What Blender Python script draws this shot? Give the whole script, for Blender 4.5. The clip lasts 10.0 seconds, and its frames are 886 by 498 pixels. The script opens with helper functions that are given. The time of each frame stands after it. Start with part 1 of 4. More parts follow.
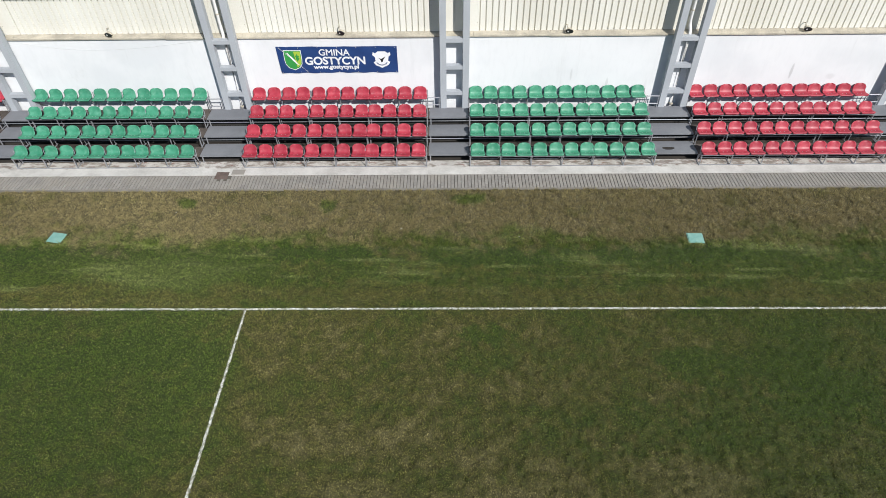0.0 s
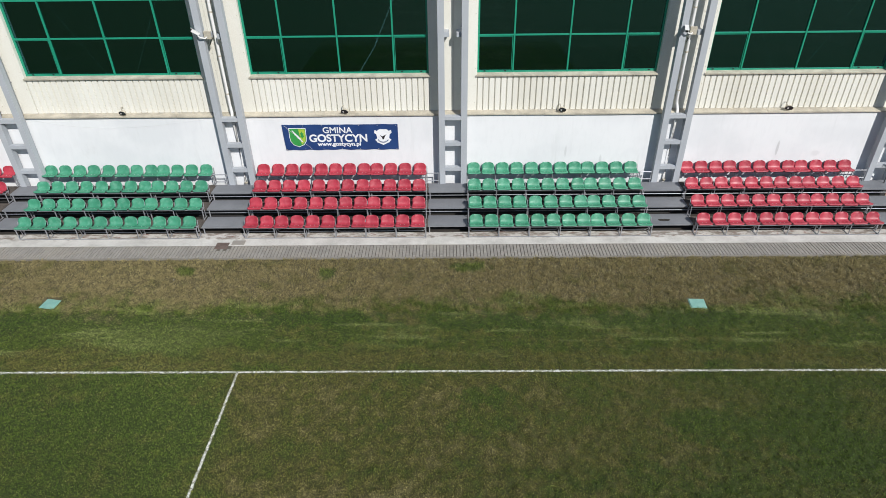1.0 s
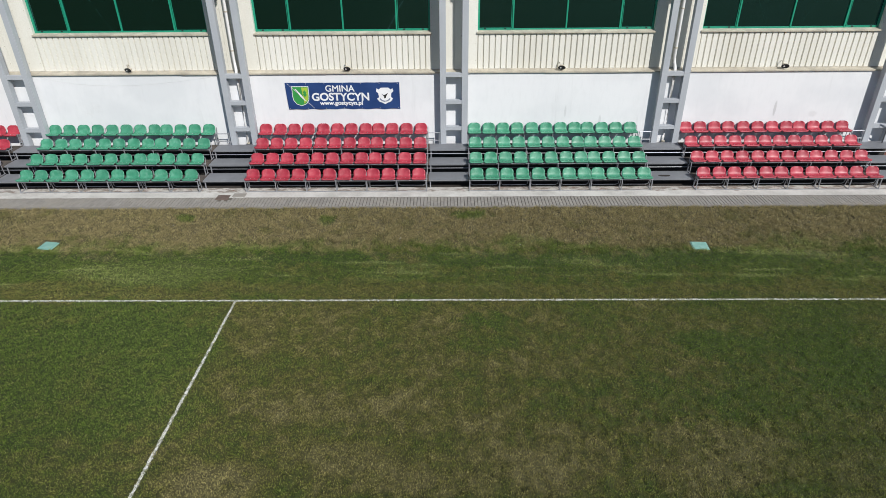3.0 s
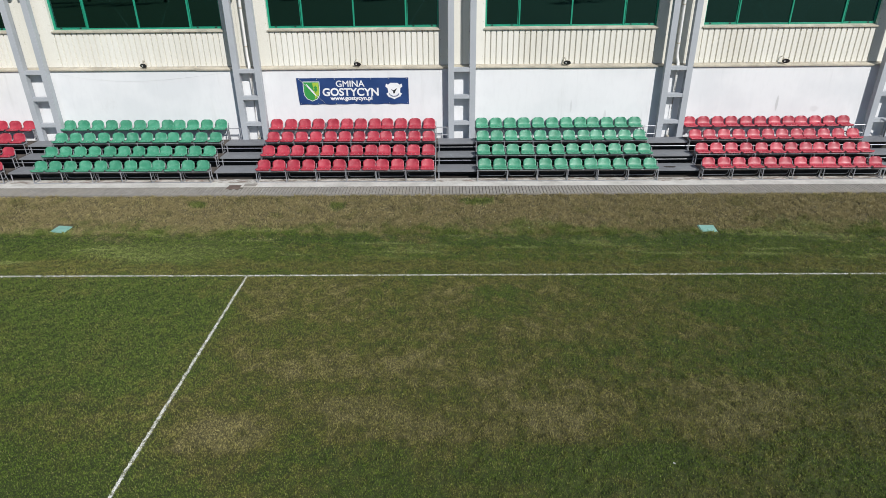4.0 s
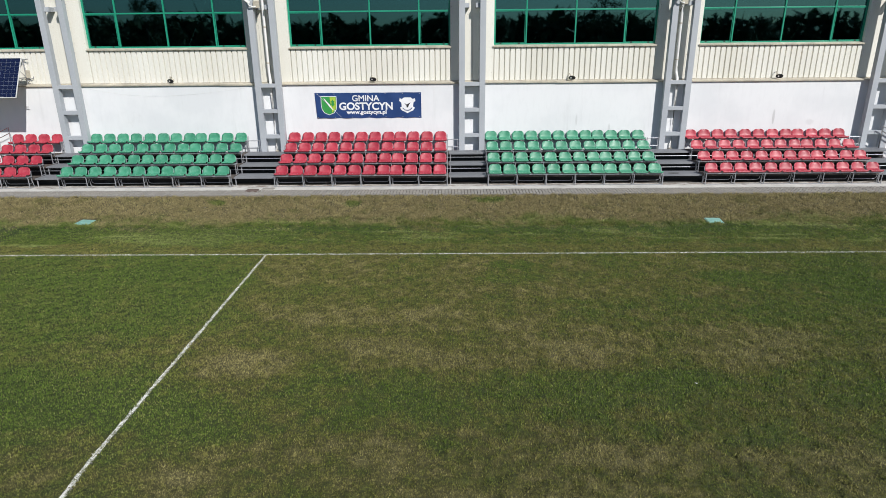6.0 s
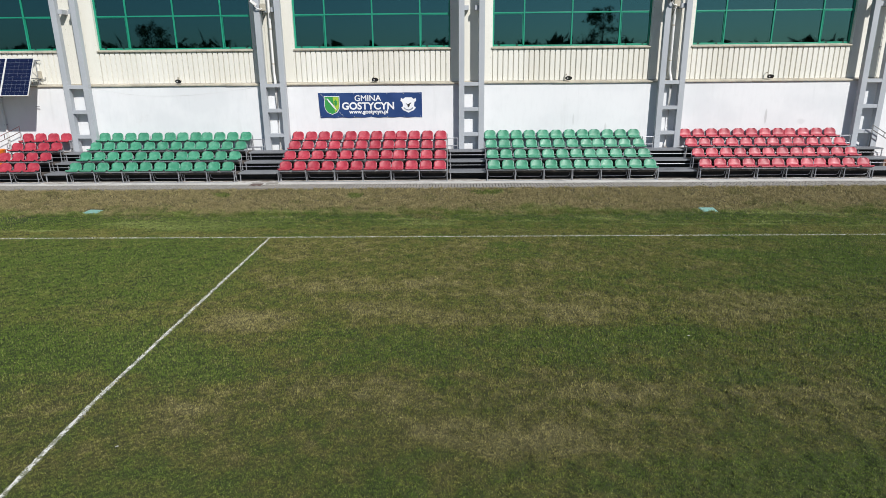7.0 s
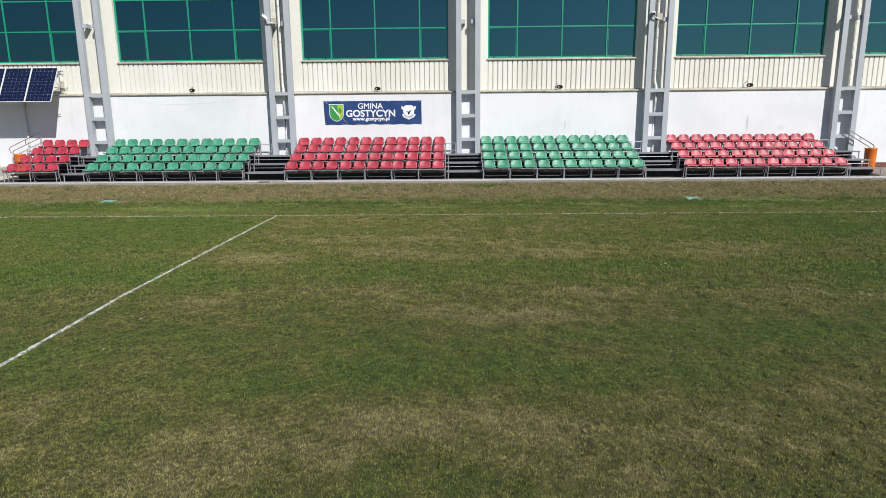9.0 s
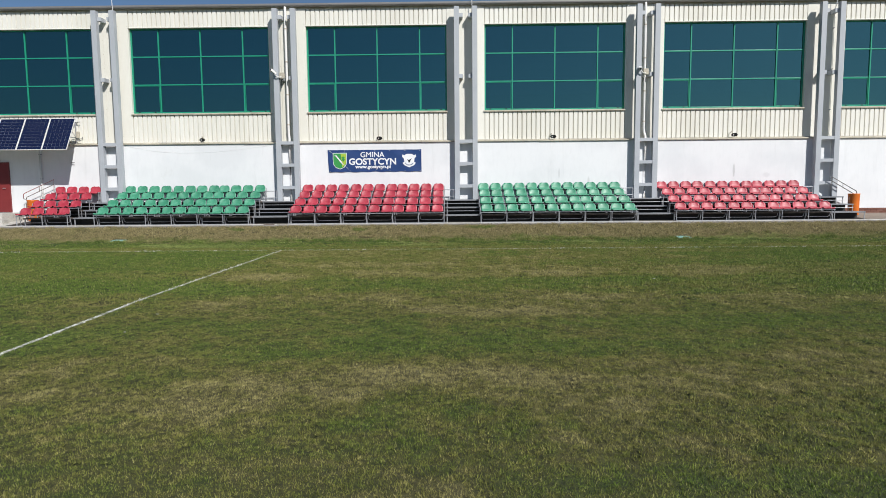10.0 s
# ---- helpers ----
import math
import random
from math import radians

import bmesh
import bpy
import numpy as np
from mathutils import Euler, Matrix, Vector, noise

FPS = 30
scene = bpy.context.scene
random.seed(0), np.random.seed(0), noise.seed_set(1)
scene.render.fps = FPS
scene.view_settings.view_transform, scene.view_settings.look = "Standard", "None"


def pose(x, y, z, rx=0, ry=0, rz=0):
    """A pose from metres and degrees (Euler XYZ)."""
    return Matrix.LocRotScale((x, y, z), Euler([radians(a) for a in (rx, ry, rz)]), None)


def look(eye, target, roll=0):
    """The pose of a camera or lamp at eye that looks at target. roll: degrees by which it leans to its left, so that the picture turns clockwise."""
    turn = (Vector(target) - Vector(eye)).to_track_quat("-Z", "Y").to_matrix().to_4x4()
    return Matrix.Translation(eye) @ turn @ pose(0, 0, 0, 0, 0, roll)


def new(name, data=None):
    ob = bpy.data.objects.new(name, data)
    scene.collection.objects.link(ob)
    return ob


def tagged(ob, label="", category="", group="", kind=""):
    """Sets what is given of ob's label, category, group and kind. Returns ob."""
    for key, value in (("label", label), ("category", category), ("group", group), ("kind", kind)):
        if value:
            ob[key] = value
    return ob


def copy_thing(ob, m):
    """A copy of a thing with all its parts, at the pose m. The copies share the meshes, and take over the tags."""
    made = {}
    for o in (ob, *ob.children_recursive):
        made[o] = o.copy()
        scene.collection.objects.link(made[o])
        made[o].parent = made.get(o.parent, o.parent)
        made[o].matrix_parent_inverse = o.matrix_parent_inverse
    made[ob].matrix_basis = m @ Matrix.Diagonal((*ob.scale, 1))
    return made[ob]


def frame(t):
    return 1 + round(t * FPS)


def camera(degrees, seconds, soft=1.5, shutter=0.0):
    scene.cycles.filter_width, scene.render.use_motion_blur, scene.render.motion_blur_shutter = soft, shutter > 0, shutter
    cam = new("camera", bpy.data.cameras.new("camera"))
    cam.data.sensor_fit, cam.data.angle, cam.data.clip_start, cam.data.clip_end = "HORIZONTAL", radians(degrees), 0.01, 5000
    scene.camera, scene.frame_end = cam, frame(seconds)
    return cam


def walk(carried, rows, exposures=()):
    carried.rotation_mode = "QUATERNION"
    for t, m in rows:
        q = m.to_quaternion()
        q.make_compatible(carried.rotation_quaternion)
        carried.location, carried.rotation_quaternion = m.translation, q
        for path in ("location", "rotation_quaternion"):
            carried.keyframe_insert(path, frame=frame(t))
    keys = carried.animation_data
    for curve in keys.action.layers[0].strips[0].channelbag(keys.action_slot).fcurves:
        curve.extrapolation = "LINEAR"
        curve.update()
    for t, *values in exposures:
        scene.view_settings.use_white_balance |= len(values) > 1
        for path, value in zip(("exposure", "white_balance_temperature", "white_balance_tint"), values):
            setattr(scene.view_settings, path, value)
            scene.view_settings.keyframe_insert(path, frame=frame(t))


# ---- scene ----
cam = camera(72.1, 10.0, soft=0.5)
PATH = [
    (0, (5.263, -10.293, 11.831), (5.238, -8.839, 10.458), -0.9),
    (0.5, (5.265, -10.694, 11.277), (5.243, -9.13, 10.031), -0.8),
    (1, (5.249, -11.021, 10.734), (5.23, -9.341, 9.649), -0.7),
    (1.5, (5.208, -11.362, 10.115), (5.192, -9.615, 9.141), -0.6),
    (2, (5.216, -11.684, 9.547), (5.199, -9.939, 8.569), -0.6),
    (2.5, (5.173, -12.047, 8.934), (5.158, -10.304, 7.955), -0.5),
    (3, (5.208, -12.4, 8.322), (5.19, -10.651, 7.351), -0.5),
    (4.5, (4.792, -13.524, 6.487), (4.77, -11.691, 5.687), -0.5),
    (5, (4.676, -13.783, 6.0), (4.652, -11.927, 5.256), -0.4),
    (5.5, (4.63, -14.1, 5.526), (4.605, -12.223, 4.835), -0.5),
    (7, (4.657, -15.094, 4.069), (4.629, -13.173, 3.51), -0.5),
    (7.5, (4.668, -15.418, 3.652), (4.638, -13.488, 3.13), -0.5),
    (8, (4.706, -15.737, 3.195), (4.676, -13.797, 2.71), -0.5),
    (8.5, (4.737, -16.051, 2.746), (4.706, -14.102, 2.296), -0.5),
    (9, (4.768, -16.386, 2.36), (4.737, -14.426, 1.965), -0.5),
    (9.5, (4.749, -16.712, 2.003), (4.723, -14.734, 1.71), -0.5),
    (10, (4.753, -17.052, 1.602), (4.728, -15.061, 1.417), -0.5),
]
walk(cam, [(t, look(eye, target, roll)) for t, eye, target, roll in PATH],
     exposures=[(0.0, 0.09), (1.0, -0.02), (2.5, -0.09), (4.5, -0.04), (7.5, 0.02), (9.0, 0.06), (10.0, 0.04)])

UP = Vector((0, 0, 1))

# ---- world and sun ----
SUN_WAY = Vector((0.645, -1.003, 1.0)).normalized()
world = bpy.data.worlds.new("sky")
scene.world = world
world.use_nodes = True
wn, wl = world.node_tree.nodes, world.node_tree.links
wn.clear()
sky = wn.new("ShaderNodeTexSky")
sky.sky_type = "NISHITA"
sky.sun_disc = False
sky.sun_elevation = math.asin(SUN_WAY.z)
sky.sun_rotation = math.atan2(SUN_WAY.x, SUN_WAY.y)
sky.air_density, sky.dust_density, sky.ozone_density = 1.0, 0.9, 6.0
back = wn.new("ShaderNodeBackground")
back.inputs["Strength"].default_value = 0.068
wout = wn.new("ShaderNodeOutputWorld")
wl.new(sky.outputs[0], back.inputs[0])
wl.new(back.outputs[0], wout.inputs[0])

sun_data = bpy.data.lights.new("sun", "SUN")
sun_data.energy, sun_data.angle, sun_data.color = 4.7, radians(0.53), (1.0, 0.972, 0.935)
sun = new("sun", sun_data)
sun.matrix_world = look(SUN_WAY * 60, (0, 0, 0))


# ---- materials ----
class Nodes:
    """A short way to write node materials."""

    def __init__(self, name):
        self.mat = bpy.data.materials.new(name)
        self.mat.use_nodes = True
        self.tree = self.mat.node_tree
        self.bsdf = self.tree.nodes["Principled BSDF"]

    def add(self, kind, **props):
        node = self.tree.nodes.new(kind)
        for key, value in props.items():
            setattr(node, key, value)
        return node

    def link(self, a, b):
        self.tree.links.new(a, b)

    def place(self, scale=(1, 1, 1)):
        co = self.add("ShaderNodeTexCoord")
        mp = self.add("ShaderNodeMapping")
        mp.inputs["Scale"].default_value = scale
        self.link(co.outputs["Object"], mp.inputs["Vector"])
        return mp.outputs[0]

    def noise(self, scale, detail=3.0, rough=0.55, stretch=(1, 1, 1)):
        n = self.add("ShaderNodeTexNoise")
        n.inputs["Scale"].default_value, n.inputs["Detail"].default_value, n.inputs["Roughness"].default_value = scale, detail, rough
        self.link(self.place(stretch), n.inputs["Vector"])
        return n.outputs["Fac"]

    def span(self, value, lo, hi, a=0.0, b=1.0):
        m = self.add("ShaderNodeMapRange")
        m.interpolation_type = "SMOOTHSTEP"
        for key, v in zip(("From Min", "From Max", "To Min", "To Max"), (lo, hi, a, b)):
            m.inputs[key].default_value = v
        self.link(value, m.inputs["Value"])
        return m.outputs[0]

    def math(self, op, a, b):
        m = self.add("ShaderNodeMath", operation=op)
        for i, v in enumerate((a, b)):
            if isinstance(v, (int, float)):
                m.inputs[i].default_value = v
            else:
                self.link(v, m.inputs[i])
        return m.outputs[0]

    def mix(self, fac, a, b):
        m = self.add("ShaderNodeMix", data_type="RGBA")
        for i, v in ((0, fac), (6, a), (7, b)):
            if isinstance(v, (int, float)):
                m.inputs[i].default_value = v
            elif isinstance(v, tuple):
                m.inputs[i].default_value = (*v, 1.0)
            else:
                self.link(v, m.inputs[i])
        return m.outputs[2]

    def bump(self, height, strength=0.3, distance=0.01):
        b = self.add("ShaderNodeBump")
        b.inputs["Strength"].default_value, b.inputs["Distance"].default_value = strength, distance
        self.link(height, b.inputs["Height"])
        self.link(b.outputs[0], self.bsdf.inputs["Normal"])

    def done(self, colour=None, rough=0.6, metal=0.0):
        for key, v in (("Base Color", colour), ("Roughness", rough), ("Metallic", metal)):
            if v is None:
                continue
            if isinstance(v, tuple):
                self.bsdf.inputs[key].default_value = (*v, 1.0)
            elif isinstance(v, (int, float)):
                self.bsdf.inputs[key].default_value = v
            else:
                self.link(v, self.bsdf.inputs[key])
        return self.mat


def plain(name, dark, light, rough=0.6, metal=0.0, big=0.8, small=25.0, relief=0.15, per_object=0.0, stretch=(1, 1, 1)):
    """Paint, metal or stone: stains at one scale, grain at another."""
    n = Nodes(name)
    stain, grain = n.noise(big, 4.0, 0.6, stretch), n.noise(small, 3.0, 0.6)
    both = n.math("ADD", n.math("MULTIPLY", stain, 0.65), n.math("MULTIPLY", grain, 0.35))
    colour = n.mix(n.span(both, 0.3, 0.7), dark, light)
    if per_object:
        info = n.add("ShaderNodeObjectInfo")
        hsv = n.add("ShaderNodeHueSaturation")
        n.link(n.span(info.outputs["Random"], 0, 1, 1 - per_object, 1 + per_object), hsv.inputs["Value"])
        n.link(n.span(info.outputs["Random"], 0, 1, 1 + per_object * 0.4, 1 - per_object * 0.5), hsv.inputs["Saturation"])
        n.link(colour, hsv.inputs["Color"])
        colour = hsv.outputs[0]
    if relief:
        n.bump(grain, relief, 0.004)
    return n.done(colour, n.span(grain, 0.2, 0.8, rough - 0.07, rough + 0.07), metal)


def spot(n, sep, wob, cx, cy, rx, ry):
    """An oval of its own on the grass, with a ragged edge."""
    dx = n.math("MULTIPLY", n.math("SUBTRACT", sep.outputs["X"], cx), 1 / rx)
    dy = n.math("MULTIPLY", n.math("SUBTRACT", sep.outputs["Y"], cy), 1 / ry)
    far = n.math("ADD", n.math("MULTIPLY", dx, dx), n.math("MULTIPLY", dy, dy))
    return n.span(n.math("ADD", far, n.span(wob, 0.2, 0.8, -0.9, 0.9)), 0.2, 1.2, 1.0, 0.0)


def turf(n, random_out=None):
    """Colour of the grass by its place: pitch, greener verge, dry bank."""
    co = n.add("ShaderNodeTexCoord")
    sep = n.add("ShaderNodeSeparateXYZ")
    n.link(co.outputs["Object"], sep.inputs[0])
    y = sep.outputs["Y"]
    wob = n.noise(0.9, 3.0, 0.6, (0.6, 1, 1))
    yy = n.math("ADD", y, n.span(wob, 0, 1, -1.1, 1.1))
    patch = n.noise(0.7, 4.0, 0.62, (0.8, 1, 1))
    fine = n.noise(3.2, 4.0, 0.7)
    tuft = n.noise(21.0, 3.0, 0.7)
    worn = n.math("ADD", n.math("MULTIPLY", patch, 0.5), n.math("MULTIPLY", fine, 0.5))
    bands = n.noise(0.55, 2.0, 0.5, (0.12, 1, 1))
    worn = n.math("ADD", worn, n.span(bands, 0.35, 0.65, -0.03, 0.03))
    # mown swaths along the touchline, drier and greener by turns
    across = n.math("ADD", n.math("MULTIPLY", y, -1.0), n.span(wob, 0, 1, -0.7, 0.7))
    for lo, hi, change in ((1.6, 2.4, 0.035), (4.2, 4.7, 0.045), (5.5, 6.1, -0.13), (7.3, 7.9, 0.11), (9.2, 9.7, -0.078), (10.9, 11.4, 0.075), (12.3, 12.7, -0.01)):
        worn = n.math("ADD", worn, n.span(across, lo, hi, 0.0, change))
    half = n.math("SUBTRACT", n.span(sep.outputs["X"], -0.6, 1.2, -0.060, 0.02), n.span(sep.outputs["X"], 9.0, 15.0, 0.0, 0.05))
    worn = n.math("ADD", worn, half)
    for cx, cy, rx, ry, change in GREENER:
        worn = n.math("ADD", worn, n.math("MULTIPLY", spot(n, sep, fine, cx, cy, rx, ry), change))
    pitch = n.mix(n.span(worn, 0.38, 0.62), GREEN, STRAW)
    pitch = n.mix(n.span(worn, 0.54, 0.72, 0.0, 0.42), pitch, DEAD)
    pitch = n.mix(n.math("MULTIPLY", n.span(sep.outputs["X"], 7.5, 14.0, 0.0, 0.6), n.span(patch, 0.35, 0.6, 1.0, 0.5)), pitch, VERGE_DEEP)
    pitch = n.mix(n.span(sep.outputs["X"], -2.2, -0.1, 0.35, 0.0), pitch, VERGE_DEEP)
    # the verge: straw beside the line, a greener strip with pale mower streaks above it
    streak = n.noise(1.3, 3.0, 0.6, (0.28, 1.9, 1))
    verge = n.mix(n.span(streak, 0.51, 0.66, 0.0, 0.85), VERGE, VERGE_PALE)
    verge = n.mix(n.span(worn, 0.48, 0.66), verge, STRAW)
    for cx, cy, rx, ry in ((1.5, 2.1, 1.9, 0.55), (-6.9, 2.0, 1.3, 0.45), (11.2, 1.95, 2.6, 0.45), (6.5, 1.8, 2.0, 0.4)):
        verge = n.mix(n.math("MULTIPLY", spot(n, sep, fine, cx, cy, rx, ry), 0.8), verge, VERGE_DEEP)
    verge = n.mix(n.math("MULTIPLY", spot(n, sep, fine, -2.6, 1.2, 2.4, 0.7), 0.35), verge, VERGE_PALE)
    for cx, cy, rx, ry in ((10.9, 1.15, 1.0, 0.07), (13.6, 1.35, 0.9, 0.06), (6.8, 1.5, 0.8, 0.06), (3.1, 1.75, 0.9, 0.07), (8.6, 1.1, 0.6, 0.05)):
        verge = n.mix(n.math("MULTIPLY", spot(n, sep, fine, cx, cy, rx, ry), 0.75), verge, VERGE_PALE)
    strip = n.math("ADD", y, n.span(wob, 0, 1, -0.8, 0.8))
    verge = n.mix(n.math("MULTIPLY", n.span(strip, 0.55, 1.05, 1.0, 0.0), n.span(fine, 0.35, 0.6, 0.45, 0.95)), verge, STRAW)
    dry = n.noise(1.5, 4.0, 0.7, (0.7, 1, 1))
    bank = n.mix(n.span(dry, 0.50, 0.72, 0.0, 0.75), BANK, BANK_GREEN)
    for cx, cy, rx, ry in ((-2.67, 3.87, 0.35, 0.22), (5.91, 3.99, 0.6, 0.25), (1.6, 3.75, 0.3, 0.3)):
        bank = n.mix(n.math("MULTIPLY", spot(n, sep, fine, cx, cy, rx, ry), 0.85), bank, VERGE)
    low = n.mix(n.span(yy, -0.25, 0.25), pitch, verge)
    edge = n.math("ADD", n.math("ADD", y, n.span(wob, 0, 1, -0.7, 0.7)), n.span(fine, 0.2, 0.8, -0.45, 0.45))
    allover = n.mix(n.span(edge, 1.95, 3.1), low, bank)
    clump = n.math("MULTIPLY", n.span(n.noise(8.5, 3.0, 0.65, (0.8, 1, 1)), 0.3, 0.7, -0.14, 0.14), n.span(yy, 2.2, 3.0))
    value = n.math("ADD", n.span(tuft, 0.36, 0.64, 0.68, 1.32), n.math("ADD", clump, n.span(fine, 0.3, 0.7, -0.12, 0.12)))
    if random_out is not None:
        allover = n.mix(n.span(random_out, 0.82, 0.90, 0.0, 0.30), allover, DEAD)
        value = n.math("MULTIPLY", value, n.span(random_out, 0, 1, 0.88, 1.1))
    hsv = n.add("ShaderNodeHueSaturation")
    n.link(allover, hsv.inputs["Color"])
    n.link(value, hsv.inputs["Value"])
    # white paint on what grows along the two lines, worn off in places
    bend = n.math("MULTIPLY", n.math("MINIMUM", n.math("MAXIMUM", n.math("SUBTRACT", -8.0, y), 0.0), 6.0), 0.05)
    off = n.math("ABSOLUTE", n.math("SUBTRACT", n.math("ADD", n.math("ADD", sep.outputs["X"], 0.02), n.math("MULTIPLY", y, 0.004)), bend), 0.0)
    off = n.math("ADD", off, n.span(y, -0.03, 0.03))
    both = n.math("MINIMUM", off, n.math("ABSOLUTE", y, 0.0))
    both = n.math("ADD", both, n.span(n.noise(19.0, 4.0, 0.75), 0.25, 0.75, -0.026, 0.036))
    paint = n.math("MULTIPLY", n.span(both, 0.018, 0.038, 1.0, 0.0), n.span(n.noise(5.0, 4.0, 0.7), 0.34, 0.54, 0.34, 1.0))
    if random_out is not None:
        paint = n.math("MULTIPLY", paint, n.span(random_out, 0.72, 0.76, 0.84, 0.2))
    return n.mix(paint, hsv.outputs[0], (0.74, 0.74, 0.69))


DEAD = (0.36, 0.308, 0.150)
GREEN, STRAW = (0.091, 0.139, 0.018), (0.146, 0.144, 0.033)
VERGE, VERGE_PALE, VERGE_DEEP = (0.085, 0.130, 0.015), (0.235, 0.280, 0.080), (0.066, 0.116, 0.011)
GREENER = ((13.5, -2.6, 1.6, 0.9, -0.12), (11.2, -1.8, 1.3, 0.7, -0.10), (6.0, -0.8, 0.7, 0.4, -0.14), (9.5, -3.4, 1.4, 0.8, -0.07), (-2.2, -1.3, 2.2, 0.8, -0.07),
           (0.9, -1.8, 0.7, 1.1, 0.06), (1.5, -5.4, 0.9, 0.4, 0.09), (3.4, -4.9, 1.1, 0.4, 0.07), (5.1, -8.8, 1.4, 0.4, 0.06), (5.2, -11.9, 0.9, 0.35, 0.08), (4.3, -11.8, 0.5, 0.3, 0.06))
BANK, BANK_GREEN = (0.232, 0.196, 0.090), (0.118, 0.122, 0.032)

n = Nodes("turf")
colour = turf(n)
n.bump(n.noise(26.0, 4.0, 0.75), 0.8, 0.03)
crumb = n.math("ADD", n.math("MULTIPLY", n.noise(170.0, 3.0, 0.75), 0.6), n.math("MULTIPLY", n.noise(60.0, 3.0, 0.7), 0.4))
# crumbly thatch; its lowered value also paints the shade between the blades
thatch_shade = n.add("ShaderNodeHueSaturation")
n.link(n.span(crumb, 0.36, 0.64, 0.22, 0.60), thatch_shade.inputs["Value"])
n.link(colour, thatch_shade.inputs["Color"])
TURF = n.done(thatch_shade.outputs[0], 0.95)
n = Nodes("grass_blade")
geo = n.add("ShaderNodeNewGeometry")
leaf = turf(n, geo.outputs["Random Per Island"])
half_way = n.add("ShaderNodeVectorMath", operation="SCALE")
half_way.inputs["Scale"].default_value = 0.35
n.link(geo.outputs["Normal"], half_way.inputs[0])
upward = n.add("ShaderNodeVectorMath", operation="ADD")
upward.inputs[1].default_value = (0.0, 0.0, 1.0)
n.link(half_way.outputs[0], upward.inputs[0])
soft_way = n.add("ShaderNodeVectorMath", operation="NORMALIZE")
n.link(upward.outputs[0], soft_way.inputs[0])
n.link(soft_way.outputs[0], n.bsdf.inputs["Normal"])
thin = n.add("ShaderNodeHueSaturation")
thin.inputs["Value"].default_value = 1.55          # a thin blade: part of its light goes through
n.link(leaf, thin.inputs["Color"])
leaf = thin.outputs[0]
BLADE = n.done(leaf, 0.75)
glow = n.add("ShaderNodeBsdfTranslucent")
both = n.add("ShaderNodeMixShader")
both.inputs[0].default_value = 0.36
n.link(leaf, glow.inputs["Color"])
n.link(n.bsdf.outputs[0], both.inputs[1])
n.link(glow.outputs[0], both.inputs[2])
n.link(both.outputs[0], n.tree.nodes["Material Output"].inputs["Surface"])

n = Nodes("line_paint")
wear = n.math("ADD", n.math("MULTIPLY", n.noise(7.0, 4.0, 0.7), 0.5), n.math("MULTIPLY", n.noise(45.0, 3.0, 0.7), 0.5))
CHALK = n.done(n.mix(n.span(wear, 0.43, 0.57), (0.16, 0.17, 0.09), (0.80, 0.80, 0.75)), 0.9)


def seat_plastic(name, deep, mid, faded):
    """Moulded plastic, sun-faded and dusty in its own way on every seat."""
    n = Nodes(name)
    info = n.add("ShaderNodeObjectInfo")
    turn = n.math("MULTIPLY", info.outputs["Random"], 60.0)

    def own(scale, detail, stretch=(1, 1, 1)):
        t = n.add("ShaderNodeTexNoise", noise_dimensions="4D")
        t.inputs["Scale"].default_value, t.inputs["Detail"].default_value, t.inputs["Roughness"].default_value = scale, detail, 0.6
        n.link(n.place(stretch), t.inputs["Vector"])
        n.link(turn, t.inputs["W"])
        return t.outputs["Fac"]

    cloud, dust, grain = own(5.0, 3.0), own(9.0, 3.0), own(70.0, 2.0)
    colour = n.mix(n.span(cloud, 0.35, 0.65), deep, mid)
    colour = n.mix(n.span(dust, 0.46, 0.74, 0.0, 0.4), colour, faded)
    hsv = n.add("ShaderNodeHueSaturation")
    n.link(n.span(info.outputs["Random"], 0, 1, 0.92, 1.07), hsv.inputs["Value"])
    n.link(colour, hsv.inputs["Color"])
    n.bump(grain, 0.06, 0.003)
    n.bsdf.inputs["Specular IOR Level"].default_value = 0.5
    return n.done(hsv.outputs[0], n.span(dust, 0.3, 0.7, 0.40, 0.52))


RED = seat_plastic("red_plastic", (0.33, 0.026, 0.046), (0.41, 0.043, 0.066), (0.50, 0.115, 0.135))
GREEN_SEAT = seat_plastic("green_plastic", (0.040, 0.225, 0.128), (0.066, 0.280, 0.172), (0.18, 0.41, 0.30))
ZINC = plain("galvanised_steel", (0.29, 0.30, 0.32), (0.40, 0.41, 0.43), 0.48, 0.4, 2.0, 40.0, 0.1)
DECK = plain("grey_deck", (0.165, 0.173, 0.188), (0.235, 0.243, 0.258), 0.62, 0.1, 0.9, 30.0, 0.12, 0.05)
# brown dirt, taken darker so the colour carries the shade under the seats
TREAD = plain("dirty_brown_tread_shaded", (0.045, 0.038, 0.034), (0.13, 0.108, 0.092), 0.85, 0, 2.5, 20.0, 0.3)
STEEL = plain("grey_painted_steel", (0.36, 0.385, 0.415), (0.44, 0.465, 0.49), 0.5, 0.0, 0.7, 30.0, 0.08)
n = Nodes("white_render")
soft, runs, grain = n.noise(0.45, 4.0, 0.6), n.noise(2.6, 4.0, 0.65, (1, 1, 0.10)), n.noise(60.0, 3.0, 0.6)
spots = n.noise(1.7, 5.0, 0.7, (1, 1, 0.6))
colour = n.mix(n.span(soft, 0.35, 0.65), (0.69, 0.705, 0.72), (0.765, 0.775, 0.785))
colour = n.mix(n.span(runs, 0.56, 0.80, 0.0, 0.45), colour, (0.55, 0.56, 0.56))
colour = n.mix(n.span(spots, 0.66, 0.85, 0.0, 0.25), colour, (0.52, 0.52, 0.50))
